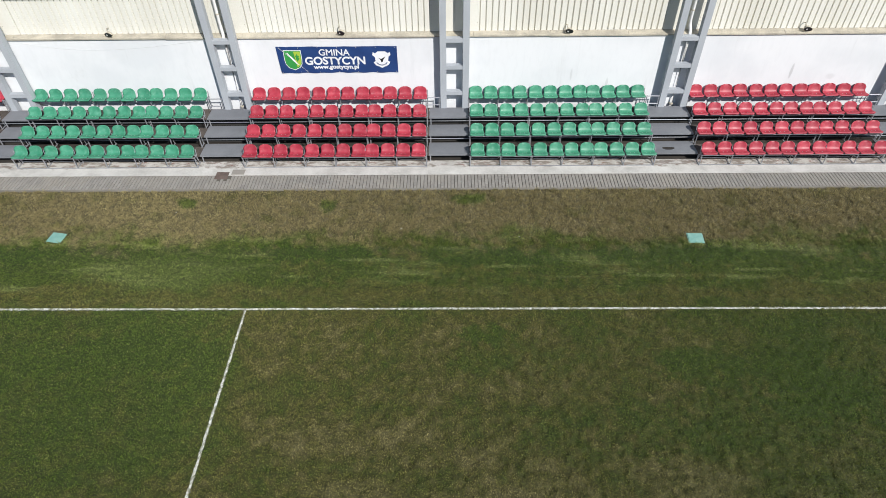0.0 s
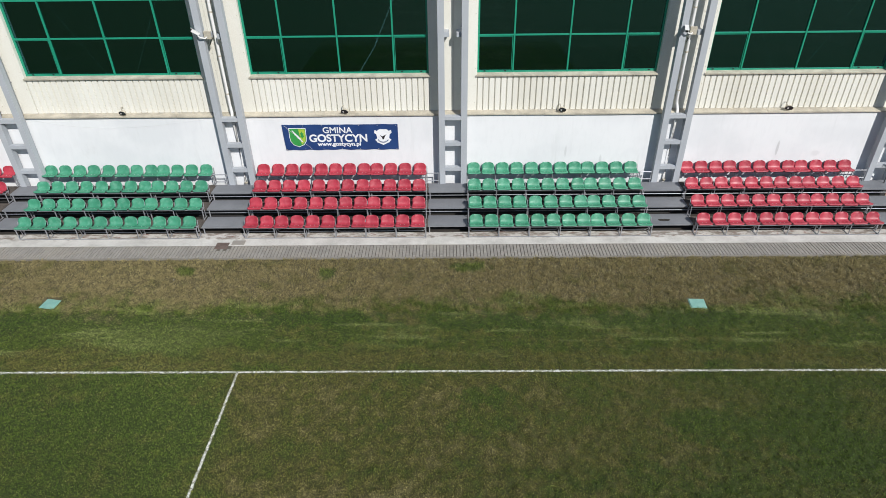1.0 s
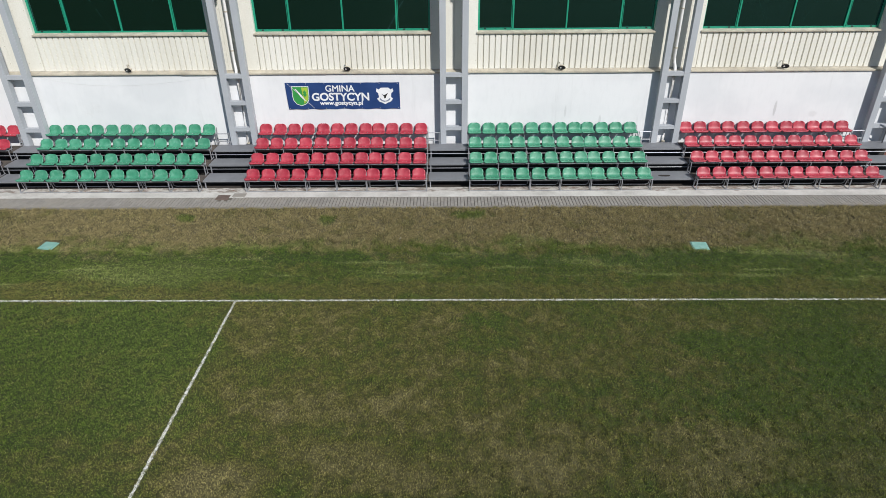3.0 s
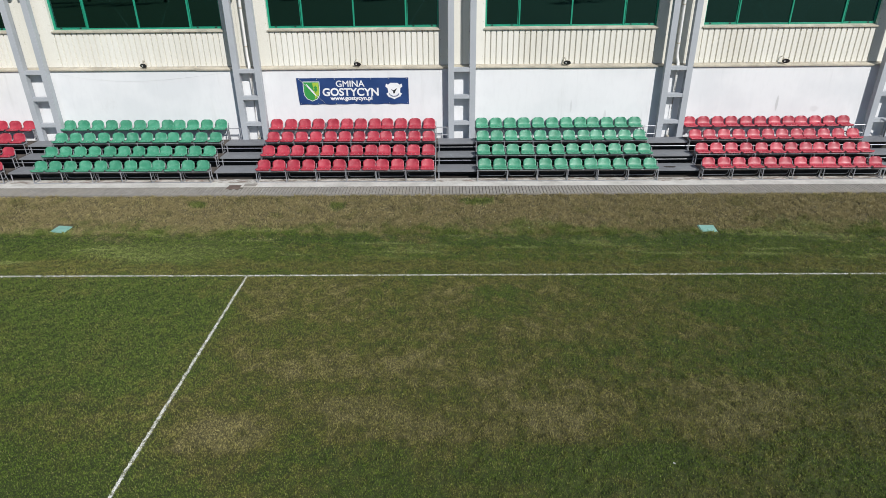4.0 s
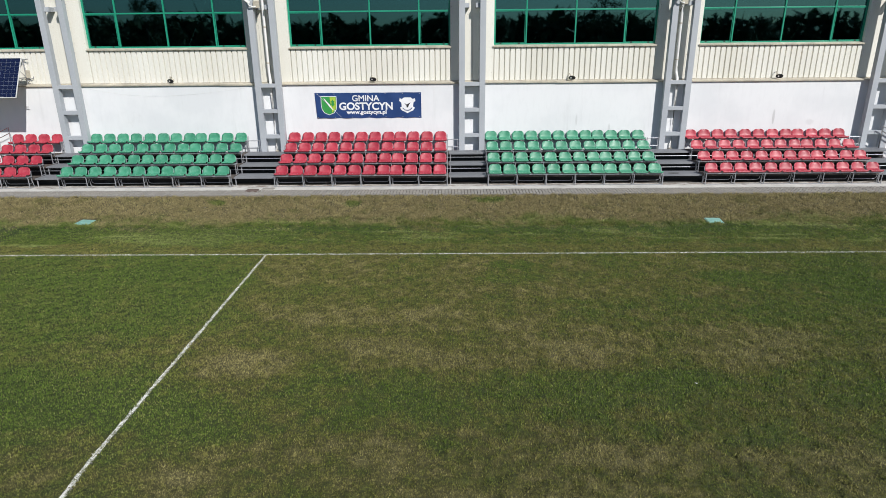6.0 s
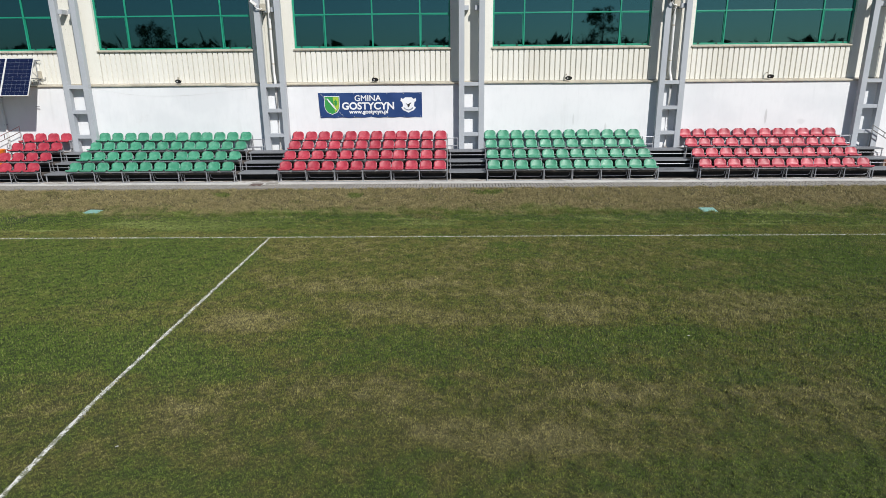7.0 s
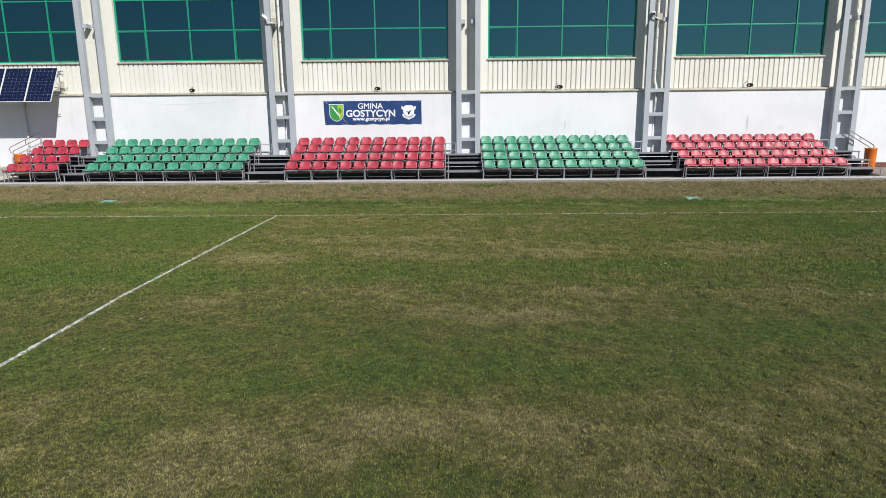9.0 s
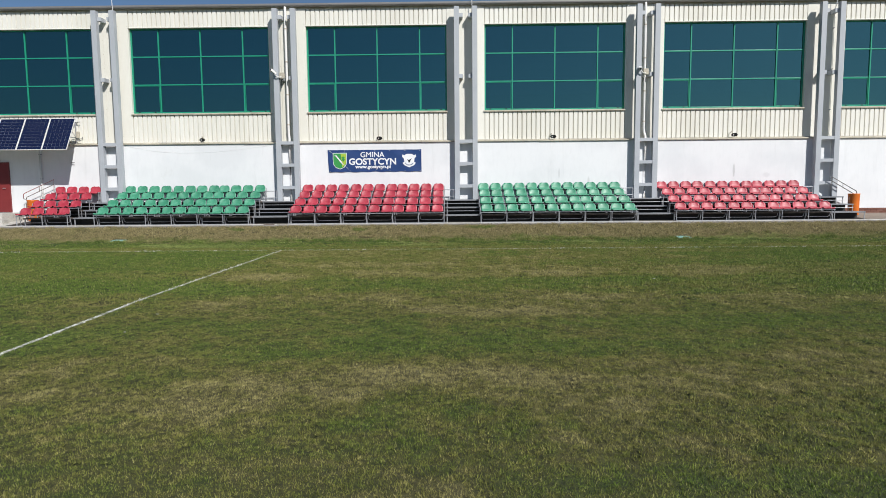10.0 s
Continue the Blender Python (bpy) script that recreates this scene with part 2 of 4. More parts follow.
colour = n.mix(n.span(n.noise(7.0, 3.0, 0.6, (1, 1, 0.3)), 0.45, 0.7, 0.0, 0.14), colour, (0.60, 0.61, 0.62))
sep = n.add("ShaderNodeSeparateXYZ")
n.link(n.add("ShaderNodeTexCoord").outputs["Object"], sep.inputs[0])
for cx, cz, rx, rz, much in ((16.28, 2.4, 0.05, 0.30, 0.5), (9.2, 2.35, 0.04, 0.22, 0.3), (10.4, 2.05, 0.05, 0.18, 0.3), (17.6, 2.2, 0.2, 0.12, 0.2)):
    dx = n.math("MULTIPLY", n.math("SUBTRACT", sep.outputs["X"], cx), 1 / rx)
    dz = n.math("MULTIPLY", n.math("SUBTRACT", sep.outputs["Z"], cz), 1 / rz)
    ring = n.math("ADD", n.math("ADD", n.math("MULTIPLY", dx, dx), n.math("MULTIPLY", dz, dz)), n.span(spots, 0.2, 0.8, -0.6, 0.6))
    colour = n.mix(n.span(ring, 0.2, 1.2, much, 0.0), colour, (0.36, 0.36, 0.36))
n.bump(grain, 0.35, 0.004)
WHITE = n.done(colour, 0.9)
CREAM = plain("cream_sheet", (0.67, 0.65, 0.57), (0.805, 0.795, 0.73), 0.45, 0.0, 0.6, 30.0, 0.05, 0, (1, 1, 0.15))
LEDGE = plain("weathered_flashing", (0.34, 0.31, 0.25), (0.60, 0.55, 0.44), 0.6, 0.1, 2.2, 20.0, 0.1)
FRAME = plain("green_window_paint", (0.011, 0.235, 0.142), (0.018, 0.295, 0.182), 0.4, 0, 1.0, 40.0, 0.05)
CONCRETE = plain("concrete", (0.34, 0.325, 0.29), (0.61, 0.59, 0.545), 0.9, 0, 1.6, 24.0, 0.5)
n = Nodes("stained_slab")
sep = n.add("ShaderNodeSeparateXYZ")
n.link(n.add("ShaderNodeTexCoord").outputs["Object"], sep.inputs[0])
cloud, grain = n.noise(1.6, 4.0, 0.6), n.noise(24.0, 3.0, 0.6)
colour = n.mix(n.span(n.math("ADD", n.math("MULTIPLY", cloud, 0.65), n.math("MULTIPLY", grain, 0.35)), 0.28, 0.66), (0.44, 0.425, 0.39), (0.63, 0.61, 0.57))
near = n.span(n.math("ADD", sep.outputs["Y"], n.span(n.noise(3.0, 3.0, 0.6), 0, 1, -0.15, 0.15)), 5.5, 5.6)
colour = n.mix(n.math("MULTIPLY", near, n.span(n.noise(2.4, 4.0, 0.7, (1, 2.5, 1)), 0.44, 0.58, 0.1, 0.85)), colour, (0.20, 0.165, 0.135))
colour = n.mix(n.math("MULTIPLY", near, n.span(n.noise(5.0, 4.0, 0.75, (1, 2.0, 1)), 0.56, 0.66, 0.0, 0.7)), colour, (0.24, 0.095, 0.075))
colour = n.mix(n.span(n.noise(0.9, 5.0, 0.75, (1, 2.2, 1)), 0.58, 0.72, 0.0, 0.3), colour, (0.30, 0.285, 0.26))
n.bump(grain, 0.5, 0.004)
SLAB = n.done(colour, 0.9)
KERB = plain("kerb_stone", (0.17, 0.155, 0.13), (0.25, 0.235, 0.205), 0.9, 0, 1.5, 25.0, 0.4)
JOINT = plain("paving_joint_sand", (0.085, 0.076, 0.062), (0.14, 0.126, 0.105), 0.95, 0, 1.2, 25.0, 0.4)
# dirt, with the deep shade below the stand put into its colour
DIRT_SHADE = plain("dirt_shade", (0.022, 0.019, 0.016), (0.055, 0.047, 0.039), 0.95, 0, 1.5, 20.0, 0.5)
CONDUIT = plain("brown_paving", (0.19, 0.15, 0.12), (0.28, 0.23, 0.185), 0.9, 0, 1.0, 22.0, 0.4)
PLINTH = plain("brown_brick", (0.11, 0.058, 0.044), (0.19, 0.10, 0.078), 0.9, 0, 3.0, 18.0, 0.5)
BRICK = plain("red_brown_brick", (0.15, 0.062, 0.045), (0.22, 0.10, 0.075), 0.9, 0, 6.0, 30.0, 0.4, 0.12)
BROWN_STEEL = plain("rusty_steel", (0.13, 0.094, 0.080), (0.20, 0.15, 0.13), 0.75, 0.3, 4.0, 40.0, 0.3)
DOOR_RED = plain("dark_red_door_paint", (0.16, 0.020, 0.022), (0.21, 0.030, 0.030), 0.45, 0, 1.0, 40.0, 0.05)
# near black, for the boards that imitate shade under the decks
SHADE_BOARD = plain("shade_board", (0.026, 0.025, 0.024), (0.050, 0.048, 0.046), 0.9, 0, 2.0, 30.0, 0.2)
DARK = plain("black_plastic", (0.012, 0.012, 0.013), (0.022, 0.022, 0.024), 0.45, 0, 5.0, 60.0, 0.05)
PALE = plain("white_plastic", (0.66, 0.66, 0.64), (0.74, 0.74, 0.72), 0.4, 0, 3.0, 50.0, 0.05)
ORANGE = plain("orange_bin_plastic", (0.62, 0.135, 0.012), (0.72, 0.19, 0.022), 0.42, 0, 4.0, 40.0, 0.05)
TEAL = plain("teal_painted_lid", (0.155, 0.34, 0.29), (0.24, 0.43, 0.37), 0.6, 0, 5.0, 30.0, 0.2)
BLUE = plain("blue_banner_vinyl", (0.012, 0.042, 0.150), (0.018, 0.055, 0.185), 0.5, 0, 2.5, 40.0, 0.1)
BANNER_WHITE = plain("white_print", (0.74, 0.76, 0.78), (0.80, 0.81, 0.82), 0.5, 0, 3.0, 40.0, 0.0)
ARMS_GREEN = plain("green_print", (0.030, 0.26, 0.055), (0.045, 0.32, 0.075), 0.5, 0, 3.0, 40.0, 0.0)
ARMS_YELLOW = plain("lime_print", (0.34, 0.50, 0.05), (0.42, 0.56, 0.07), 0.5, 0, 3.0, 40.0, 0.0)
CELL = plain("solar_cell", (0.006, 0.010, 0.034), (0.010, 0.016, 0.052), 0.22, 0.0, 9.0, 60.0, 0.0)
ALU = plain("aluminium", (0.55, 0.56, 0.57), (0.66, 0.66, 0.67), 0.4, 0.7, 3.0, 50.0, 0.05)
# near black: the dimness indoors is put into the colour
HALL = plain("hall_dimmed", (0.012, 0.016, 0.017), (0.020, 0.025, 0.026), 0.8, 0, 0.5, 12.0, 0.0)
ROOF = plain("grey_roof_sheet", (0.20, 0.20, 0.20), (0.28, 0.27, 0.26), 0.5, 0.3, 0.8, 20.0, 0.1)
RAIL_RED = plain("red_rail_paint", (0.30, 0.07, 0.065), (0.38, 0.10, 0.09), 0.45, 0, 4.0, 40.0, 0.1)

n = Nodes("paver")
geo = n.add("ShaderNodeNewGeometry")
stone = n.mix(geo.outputs["Random Per Island"], (0.235, 0.220, 0.200), (0.295, 0.277, 0.250))
grit = n.noise(60.0, 3.0, 0.7)
n.bump(grit, 0.4, 0.004)
PAVER = n.done(n.mix(n.span(n.noise(1.2, 4.0), 0.40, 0.75, 0.0, 0.8), stone, (0.30, 0.275, 0.235)), 0.9)

n = Nodes("tinted_glass")
n.bsdf.inputs["Transmission Weight"].default_value = 1.0
n.bsdf.inputs["IOR"].default_value = 2.4
n.bsdf.inputs["Specular Tint"].default_value = (0.38, 0.96, 1.0, 1.0)
GLASS = n.done((0.012, 0.045, 0.045), 0.02)


# ---- building blocks ----
def part(name, bm, material, parent=None, label="", smooth=False):
    """Links a bmesh as one mesh object, under a thing or a part."""
    mesh = bpy.data.meshes.new(name)
    bm.to_mesh(mesh)
    bm.free()
    return piece(name, mesh, material, parent, label, smooth)


def piece(name, mesh, material, parent=None, label="", smooth=False):
    mesh.materials.append(material)
    if smooth:
        mesh.polygons.foreach_set("use_smooth", [True] * len(mesh.polygons))
    ob = new(name, mesh)
    ob.parent = parent
    if label:
        ob["label"] = label
    return ob


def empty(name, place=(0, 0, 0)):
    ob = new(name)
    ob.location = place
    return ob


def box(bm, x0, x1, y0, y1, z0, z1, bevel=0.0):
    m = Matrix.LocRotScale(((x0 + x1) / 2, (y0 + y1) / 2, (z0 + z1) / 2), None, (x1 - x0, y1 - y0, z1 - z0))
    made = bmesh.ops.create_cube(bm, size=1.0, matrix=m)
    if bevel:
        edges = list({e for v in made["verts"] for e in v.link_edges})
        bmesh.ops.bevel(bm, geom=edges, offset=bevel, segments=2, affect="EDGES", profile=0.6)
    return bm


def block(x0, x1, y0, y1, z0, z1, bevel=0.0):
    return box(bmesh.new(), x0, x1, y0, y1, z0, z1, bevel)


def tube(bm, points, radius, sides=8):
    """A round bar along a line of points, with closed ends."""
    points = [Vector(p) for p in points]
    rings = []
    for i, p in enumerate(points):
        way = (points[min(i + 1, len(points) - 1)] - points[max(i - 1, 0)]).normalized()
        turn = way.to_track_quat("Z", "Y")
        rings.append([bm.verts.new(p + turn @ Vector((radius * math.cos(a), radius * math.sin(a), 0))) for a in (2 * math.pi * k / sides for k in range(sides))])
    for r0, r1 in zip(rings, rings[1:]):
        for k in range(sides):
            bm.faces.new((r0[k], r0[(k + 1) % sides], r1[(k + 1) % sides], r1[k]))
    bm.faces.new(rings[0][::-1])
    bm.faces.new(rings[-1])
    return bm


def bar(points, radius, sides=8):
    return tube(bmesh.new(), points, radius, sides)


def sheet(bm, outline, way):
    """A plate: a closed outline pushed along way."""
    way = Vector(way)
    a = [bm.verts.new(p) for p in outline]
    b = [bm.verts.new(Vector(p) + way) for p in outline]
    bm.faces.new(a)
    bm.faces.new(b[::-1])
    for i in range(len(a)):
        j = (i + 1) % len(a)
        bm.faces.new((a[j], a[i], b[i], b[j]))
    bmesh.ops.recalc_face_normals(bm, faces=bm.faces)
    return bm


def lathe(bm, profile, centre, sides=24):
    """A turned shape from (radius, height) pairs."""
    rings = [[bm.verts.new((centre[0] + r * math.cos(a), centre[1] + r * math.sin(a), centre[2] + z)) for a in (2 * math.pi * k / sides for k in range(sides))] for r, z in profile]
    for r0, r1 in zip(rings, rings[1:]):
        for k in range(sides):
            bm.faces.new((r0[k], r0[(k + 1) % sides], r1[(k + 1) % sides], r1[k]))
    bm.faces.new(rings[0][::-1])
    bm.faces.new(rings[-1])
    return bm


def quads(name, verts, faces, material, parent=None):
    mesh = bpy.data.meshes.new(name)
    mesh.from_pydata(verts, [], faces)
    return piece(name, mesh, material, parent)


# ---- plan ----
BAY, AXIS = 7.21, 5.41            # pitch of the columns, and one of them
PAVE = 0.48                       # level of the paving and the slab
WALL, CLAD, GLAZE = 8.0, 8.17, 8.27
LEDGE_Z, SILL_Z, HEAD_Z, EAVE_Z = 3.66, 4.93, 8.33, 8.99
X0, X1 = -18.0, 30.0


def ground_z(y):
    ys = [-2500, -0.2, 1.2, 2.65, 3.4, 4.36, 4.42]
    zs = [0.0, 0.0, 0.02, 0.10, 0.26, 0.44, 0.40]
    return float(np.interp(y, ys, zs))


# ---- ground ----
LIDS = [(-6.13, 2.66), (12.22, 2.54)]
STEP = 0.045                      # the turf's own lumps, as a fine grid under the blades
FX, FY = np.arange(-8.0, 18.6, STEP), np.arange(-13.6, 4.33, STEP)


def lumps():
    """Height of the small clumps and hollows of the turf over the fine grid."""
    rng = np.random.default_rng(40)
    fine = rng.normal(0, 1, (len(FY), len(FX)))
    wide = rng.normal(0, 1, (len(FY), len(FX)))
    for _ in range(3):
        wide = (wide + np.roll(wide, 1, 0) + np.roll(wide, -1, 0) + np.roll(wide, 1, 1) + np.roll(wide, -1, 1)) / 5
    h = np.clip(0.0055 * fine + 0.0095 * wide / wide.std(), -0.036, 0.036)
    X, Y = np.meshgrid(FX, FY)
    h *= np.interp(Y, [1.9, 2.9], [1.0, 1.3])
    flat = np.minimum(np.abs(Y), np.where(Y < 0, np.abs(X + 0.02 - 0.05 * np.maximum(-8 - Y, 0)), 9))
    for lx, ly in LIDS:
        flat = np.minimum(flat, np.maximum(np.abs(X - lx), np.abs(Y - ly)) - 0.2)
    return h * np.interp(flat, [0.06, 0.16], [0.2, 1.0]) * np.interp(Y, [4.1, 4.3], [1.0, 0.2])


LUMPS = lumps()


def lump_at(x, y):
    i = np.clip(np.rint((x - FX[0]) / STEP).astype(int), 0, len(FX) - 1)
    j = np.clip(np.rint((y - FY[0]) / STEP).astype(int), 0, len(FY) - 1)
    inside = (x > FX[0]) & (x < FX[-1]) & (y > FY[0]) & (y < FY[-1])
    return np.where(inside, LUMPS[j, i], 0.0)


gx = np.concatenate([[-2500, -300, -60, -30, -24, -20, -16, -13, -11, -9.5, -8.6], FX, [19.5, 21, 23, 26, 30, 45, 80, 300, 2500]])
gy = np.concatenate([[-2500, -400, -120, -60, -40, -30, -24, -20, -17, -15, -14], FY, [4.36, 4.42, 9.0, 40, 300, 2500]])
X, Y = np.meshgrid(gx, gy)
Z = np.interp(Y, [-2500, -0.2, 1.2, 2.65, 3.4, 4.36, 4.42], [0.0, 0.0, 0.02, 0.10, 0.26, 0.44, 0.40]) + lump_at(X, Y)
nx, ny = len(gx), len(gy)
corner = (np.arange(ny - 1)[:, None] * nx + np.arange(nx - 1)[None]).ravel()
loops = np.stack([corner, corner + 1, corner + nx + 1, corner + nx], -1).astype(np.int32)
mesh = bpy.data.meshes.new("ground")
mesh.vertices.add(nx * ny)
mesh.vertices.foreach_set("co", np.stack([X, Y, Z], -1).astype(np.float32).ravel())
mesh.loops.add(loops.size)
mesh.loops.foreach_set("vertex_index", loops.ravel())
mesh.polygons.add(len(loops))
mesh.polygons.foreach_set("loop_start", np.arange(0, loops.size, 4, dtype=np.int32))
mesh.update(calc_edges=True)
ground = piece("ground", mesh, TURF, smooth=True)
tagged(ground, "mown sports turf with worn brown patches and a dry bank", "grass", kind="structure")


def blades(name, count, area, height, width, seed, label, tuft=0, spread=0.03, lay=0.45):
    """Single grass blades over a stretch of the plan, in one mesh; tuft: how many of them grow from one root."""
    rng = np.random.default_rng(seed)
    roots = count // tuft if tuft else count
    rx, ry = rng.uniform(area[0], area[1], roots), rng.uniform(area[2], area[3], roots) + rng.uniform(-1.6, 1.6, roots) * (name == "pitch_grass")
    size = rng.uniform(0.55, 1.25, roots)
    pick = np.repeat(np.arange(roots), tuft) if tuft else np.arange(roots)
    k = len(pick)
    out = rng.uniform(0, 2 * np.pi, k)
    far = np.abs(rng.normal(0, spread, k)) * size[pick] if tuft else np.zeros(k)
    x, y = rx[pick] + far * np.cos(out), ry[pick] + far * np.sin(out)
    on_line = (np.abs(y) < 0.055) | ((np.abs(x) < 0.055) & (y < 0))
    keep = (~on_line | (rng.random(k) < 0.8)) & (y < 4.41)
    for lx, ly in LIDS:
        keep &= (np.abs(x - lx) > 0.27) | (np.abs(y - ly) > 0.24)
    x, y, out, pick = x[keep], y[keep], out[keep], pick[keep]
    k = len(x)
    z = np.interp(y, [-0.2, 1.2, 2.65, 3.4, 4.36, 4.42], [0, 0.02, 0.10, 0.26, 0.44, 0.40]) + lump_at(x, y)
    h = rng.uniform(0.5, 1.0, k) * height * size[pick]
    w = rng.uniform(0.6, 1.0, k) * width
    a = rng.uniform(0, 2 * np.pi, k)
    lean = rng.uniform(0.0, lay if not tuft else max(0.9, lay), k) * h
    b = out + rng.normal(0, 0.6, k)
    co = np.empty((k, 3, 3), np.float32)
    co[:, 0] = np.stack([x - w * np.cos(a), y - w * np.sin(a), z - 0.004], -1)
    co[:, 1] = np.stack([x + w * np.cos(a), y + w * np.sin(a), z - 0.004], -1)
    co[:, 2] = np.stack([x + lean * np.cos(b), y + lean * np.sin(b), z + h], -1)
    mesh = bpy.data.meshes.new(name)
    mesh.vertices.add(3 * k)
    mesh.vertices.foreach_set("co", co.ravel())
    mesh.loops.add(3 * k)
    mesh.loops.foreach_set("vertex_index", np.arange(3 * k, dtype=np.int32))
    mesh.polygons.add(k)
    mesh.polygons.foreach_set("loop_start", np.arange(0, 3 * k, 3, dtype=np.int32))
    mesh.update(calc_edges=True)
    ob = piece(name, mesh, BLADE)
    return tagged(ob, label, "grass", kind="stuff")


blades("pitch_grass", 760000, (-3.5, 12.8, -14.5, -7.5), 0.023, 0.0044, 1, "short mown pitch grass, green with straw patches", lay=1.0)
blades("pitch_grass", 110000, (-3.5, 12.8, -14.5, -7.5), 0.026, 0.0046, 7, "small tufts in the mown pitch grass", 12, 0.022, 1.3)
blades("pitch_grass", 170000, (-2.0, 9.5, -14.2, -9.8), 0.013, 0.0060, 21, "flat short clippings in the mown pitch grass", lay=2.4)
blades("pitch_grass", 560000, (-7.5, 17.5, -7.5, 2.5), 0.042, 0.0100, 2, "short mown grass along the touchline", lay=0.5)
blades("pitch_grass", 180000, (-7.5, 17.5, -7.5, 2.5), 0.045, 0.0090, 8, "small tufts in the grass along the touchline", 10, 0.03, 0.7)
blades("pitch_grass", 50000, (-16, -7.5, -5, 2.5), 0.055, 0.0140, 12, "short mown grass beside the halfway line")
blades("pitch_grass", 45000, (17.5, 25, -5, 2.5), 0.055, 0.0140, 13, "short mown grass further along the touchline")
blades("bank_grass", 120000, (-16, 24, 2.3, 4.40), 0.060, 0.0105, 3, "dry grass on the bank below the paving")
blades("bank_grass", 170000, (-16, 24, 2.2, 4.40), 0.10, 0.0095, 9, "long dry tufts on the bank below the paving", 30, 0.045)


def line_strip(name, points, width, seed, label):
    """A worn painted line on the grass, with uneven edges."""
    rng = np.random.default_rng(seed)
    verts, faces = [], []
    pts = []
    for (xa, ya), (xb, yb) in zip(points, points[1:]):
        steps = max(2, int(math.hypot(xb - xa, yb - ya) / 0.07))
        pts += [(xa + (xb - xa) * i / steps, ya + (yb - ya) * i / steps) for i in range(steps)]
    pts.append(points[-1])
    for i, (x, y) in enumerate(pts):
        xn, yn = pts[min(i + 1, len(pts) - 1)]
        xp, yp = pts[max(i - 1, 0)]
        way = Vector((xn - xp, yn - yp)).normalized()
        side = Vector((-way.y, way.x))
        for s in (-1, 1):
            d = s * width / 2 * rng.uniform(0.52, 1.12)
            px, py = x + side.x * d, y + side.y * d
            verts.append((px, py, ground_z(py) + 0.010))
        if i:
            faces.append((2 * i - 2, 2 * i - 1, 2 * i + 1, 2 * i))
    ob = quads(name, verts, faces, CHALK)
    return tagged(ob, label, "line", kind="structure")


line_strip("touchline", [(0.0, 0.0), (6.0, 0.0), (12.4, -0.01), (24.0, -0.06)], 0.066, 4, "white painted touchline on the grass")
line_strip("touchline", [(-20.0, 0.03), (-6.0, 0.02), (-0.06, 0.0)], 0.056, 5, "fainter white touchline on the grass")
line_strip("halfway_line", [(-0.02, -0.06), (-0.01, -2.5), (0.0, -5.0), (0.012, -8.0), (0.147, -10.5), (0.336, -14.0), (0.44, -40)], 0.066, 6, "white painted halfway line on the grass")

# ---- paving ----
slab = part("slab", block(X0 - 20, X1 + 10, 5.13, 5.88, 0.2, PAVE), SLAB)
tagged(slab, "pale worn concrete slab in front of the stand", "pavement", kind="structure")
# the middle stretch is coloured near black for the shade under the stand
for xa, xb, stuff, label in ((X0 - 20, -12.2, CONCRETE, "grey concrete apron rising gently to the wall"), (-12.2, 20.3, DIRT_SHADE, "dirt under the stand, darkened for the shade there"), (20.3, X1 + 10, CONDUIT, "brown paved apron rising gently to the wall")):
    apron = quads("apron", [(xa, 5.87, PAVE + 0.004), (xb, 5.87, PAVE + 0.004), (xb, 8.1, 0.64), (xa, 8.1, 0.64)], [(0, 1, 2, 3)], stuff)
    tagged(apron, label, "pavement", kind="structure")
kerb = part("kerb", block(X0 - 20, X1 + 10, 4.38, 4.43, 0.2, PAVE + 0.002, 0.006), KERB)
tagged(kerb, "narrow concrete kerb along the paving", "kerb", kind="structure")
bed = part("pavement", block(X0 - 20, X1 + 10, 4.43, 5.13, 0.2, PAVE - 0.014), JOINT)
tagged(bed, "block pavement strip of grey-brown concrete pavers", "pavement", kind="structure")


rng = random.Random(11)
verts, faces = [], []
x, col = -15.0, 0
while x < 25.0:
    cuts = [4.435] + [4.535 + 0.1 * (col % 2) + 0.2 * i for i in range(4) if 4.535 + 0.1 * (col % 2) + 0.2 * i < 5.10] + [5.127]
    for ya, yb in zip(cuts, cuts[1:]):
        if -2.12 < x < -1.68 and yb > 4.95:
            continue
        dz = rng.uniform(-0.004, 0.004)
        b0, e = len(verts), 0.006
        xa, xb, yc, yd = x + 0.006, x + 0.1, ya + 0.003, yb - 0.003
        verts += [(xa, yc, PAVE - 0.03), (xb, yc, PAVE - 0.03), (xb, yd, PAVE - 0.03), (xa, yd, PAVE - 0.03)]
        verts += [(xa + e, yc + e, PAVE + dz), (xb - e, yc + e, PAVE + dz), (xb - e, yd - e, PAVE + dz), (xa + e, yd - e, PAVE + dz)]
        faces += [(b0 + 4, b0 + 5, b0 + 6, b0 + 7)] + [(b0 + i, b0 + (i + 1) % 4, b0 + 4 + (i + 1) % 4, b0 + 4 + i) for i in range(4)]
    x, col = x + 0.104, col + 1
pavers = quads("paver", verts, faces, PAVER, bed)
pavers["kind"] = "stuff"

cover = empty("manhole_cover", (-1.9, 5.12, PAVE))
part("frame", block(-0.2, 0.2, -0.18, 0.18, -0.03, 0.006, 0.004), BROWN_STEEL, cover)
bm = block(-0.17, 0.17, -0.15, 0.15, 0.0, 0.012, 0.004)
for i in range(-3, 4):
    box(bm, i * 0.045 - 0.008, i * 0.045 + 0.008, -0.13, 0.13, 0.011, 0.016)
part("lid", bm, BROWN_STEEL, cover, "brown rusty cast lid with ribs")
tagged(cover, "brown rusty manhole cover set in the paving", "manhole cover")
patch = part("concrete_patch", block(-1.62, -1.22, 5.16, 5.42, PAVE - 0.02, PAVE + 0.012, 0.006), CONCRETE)
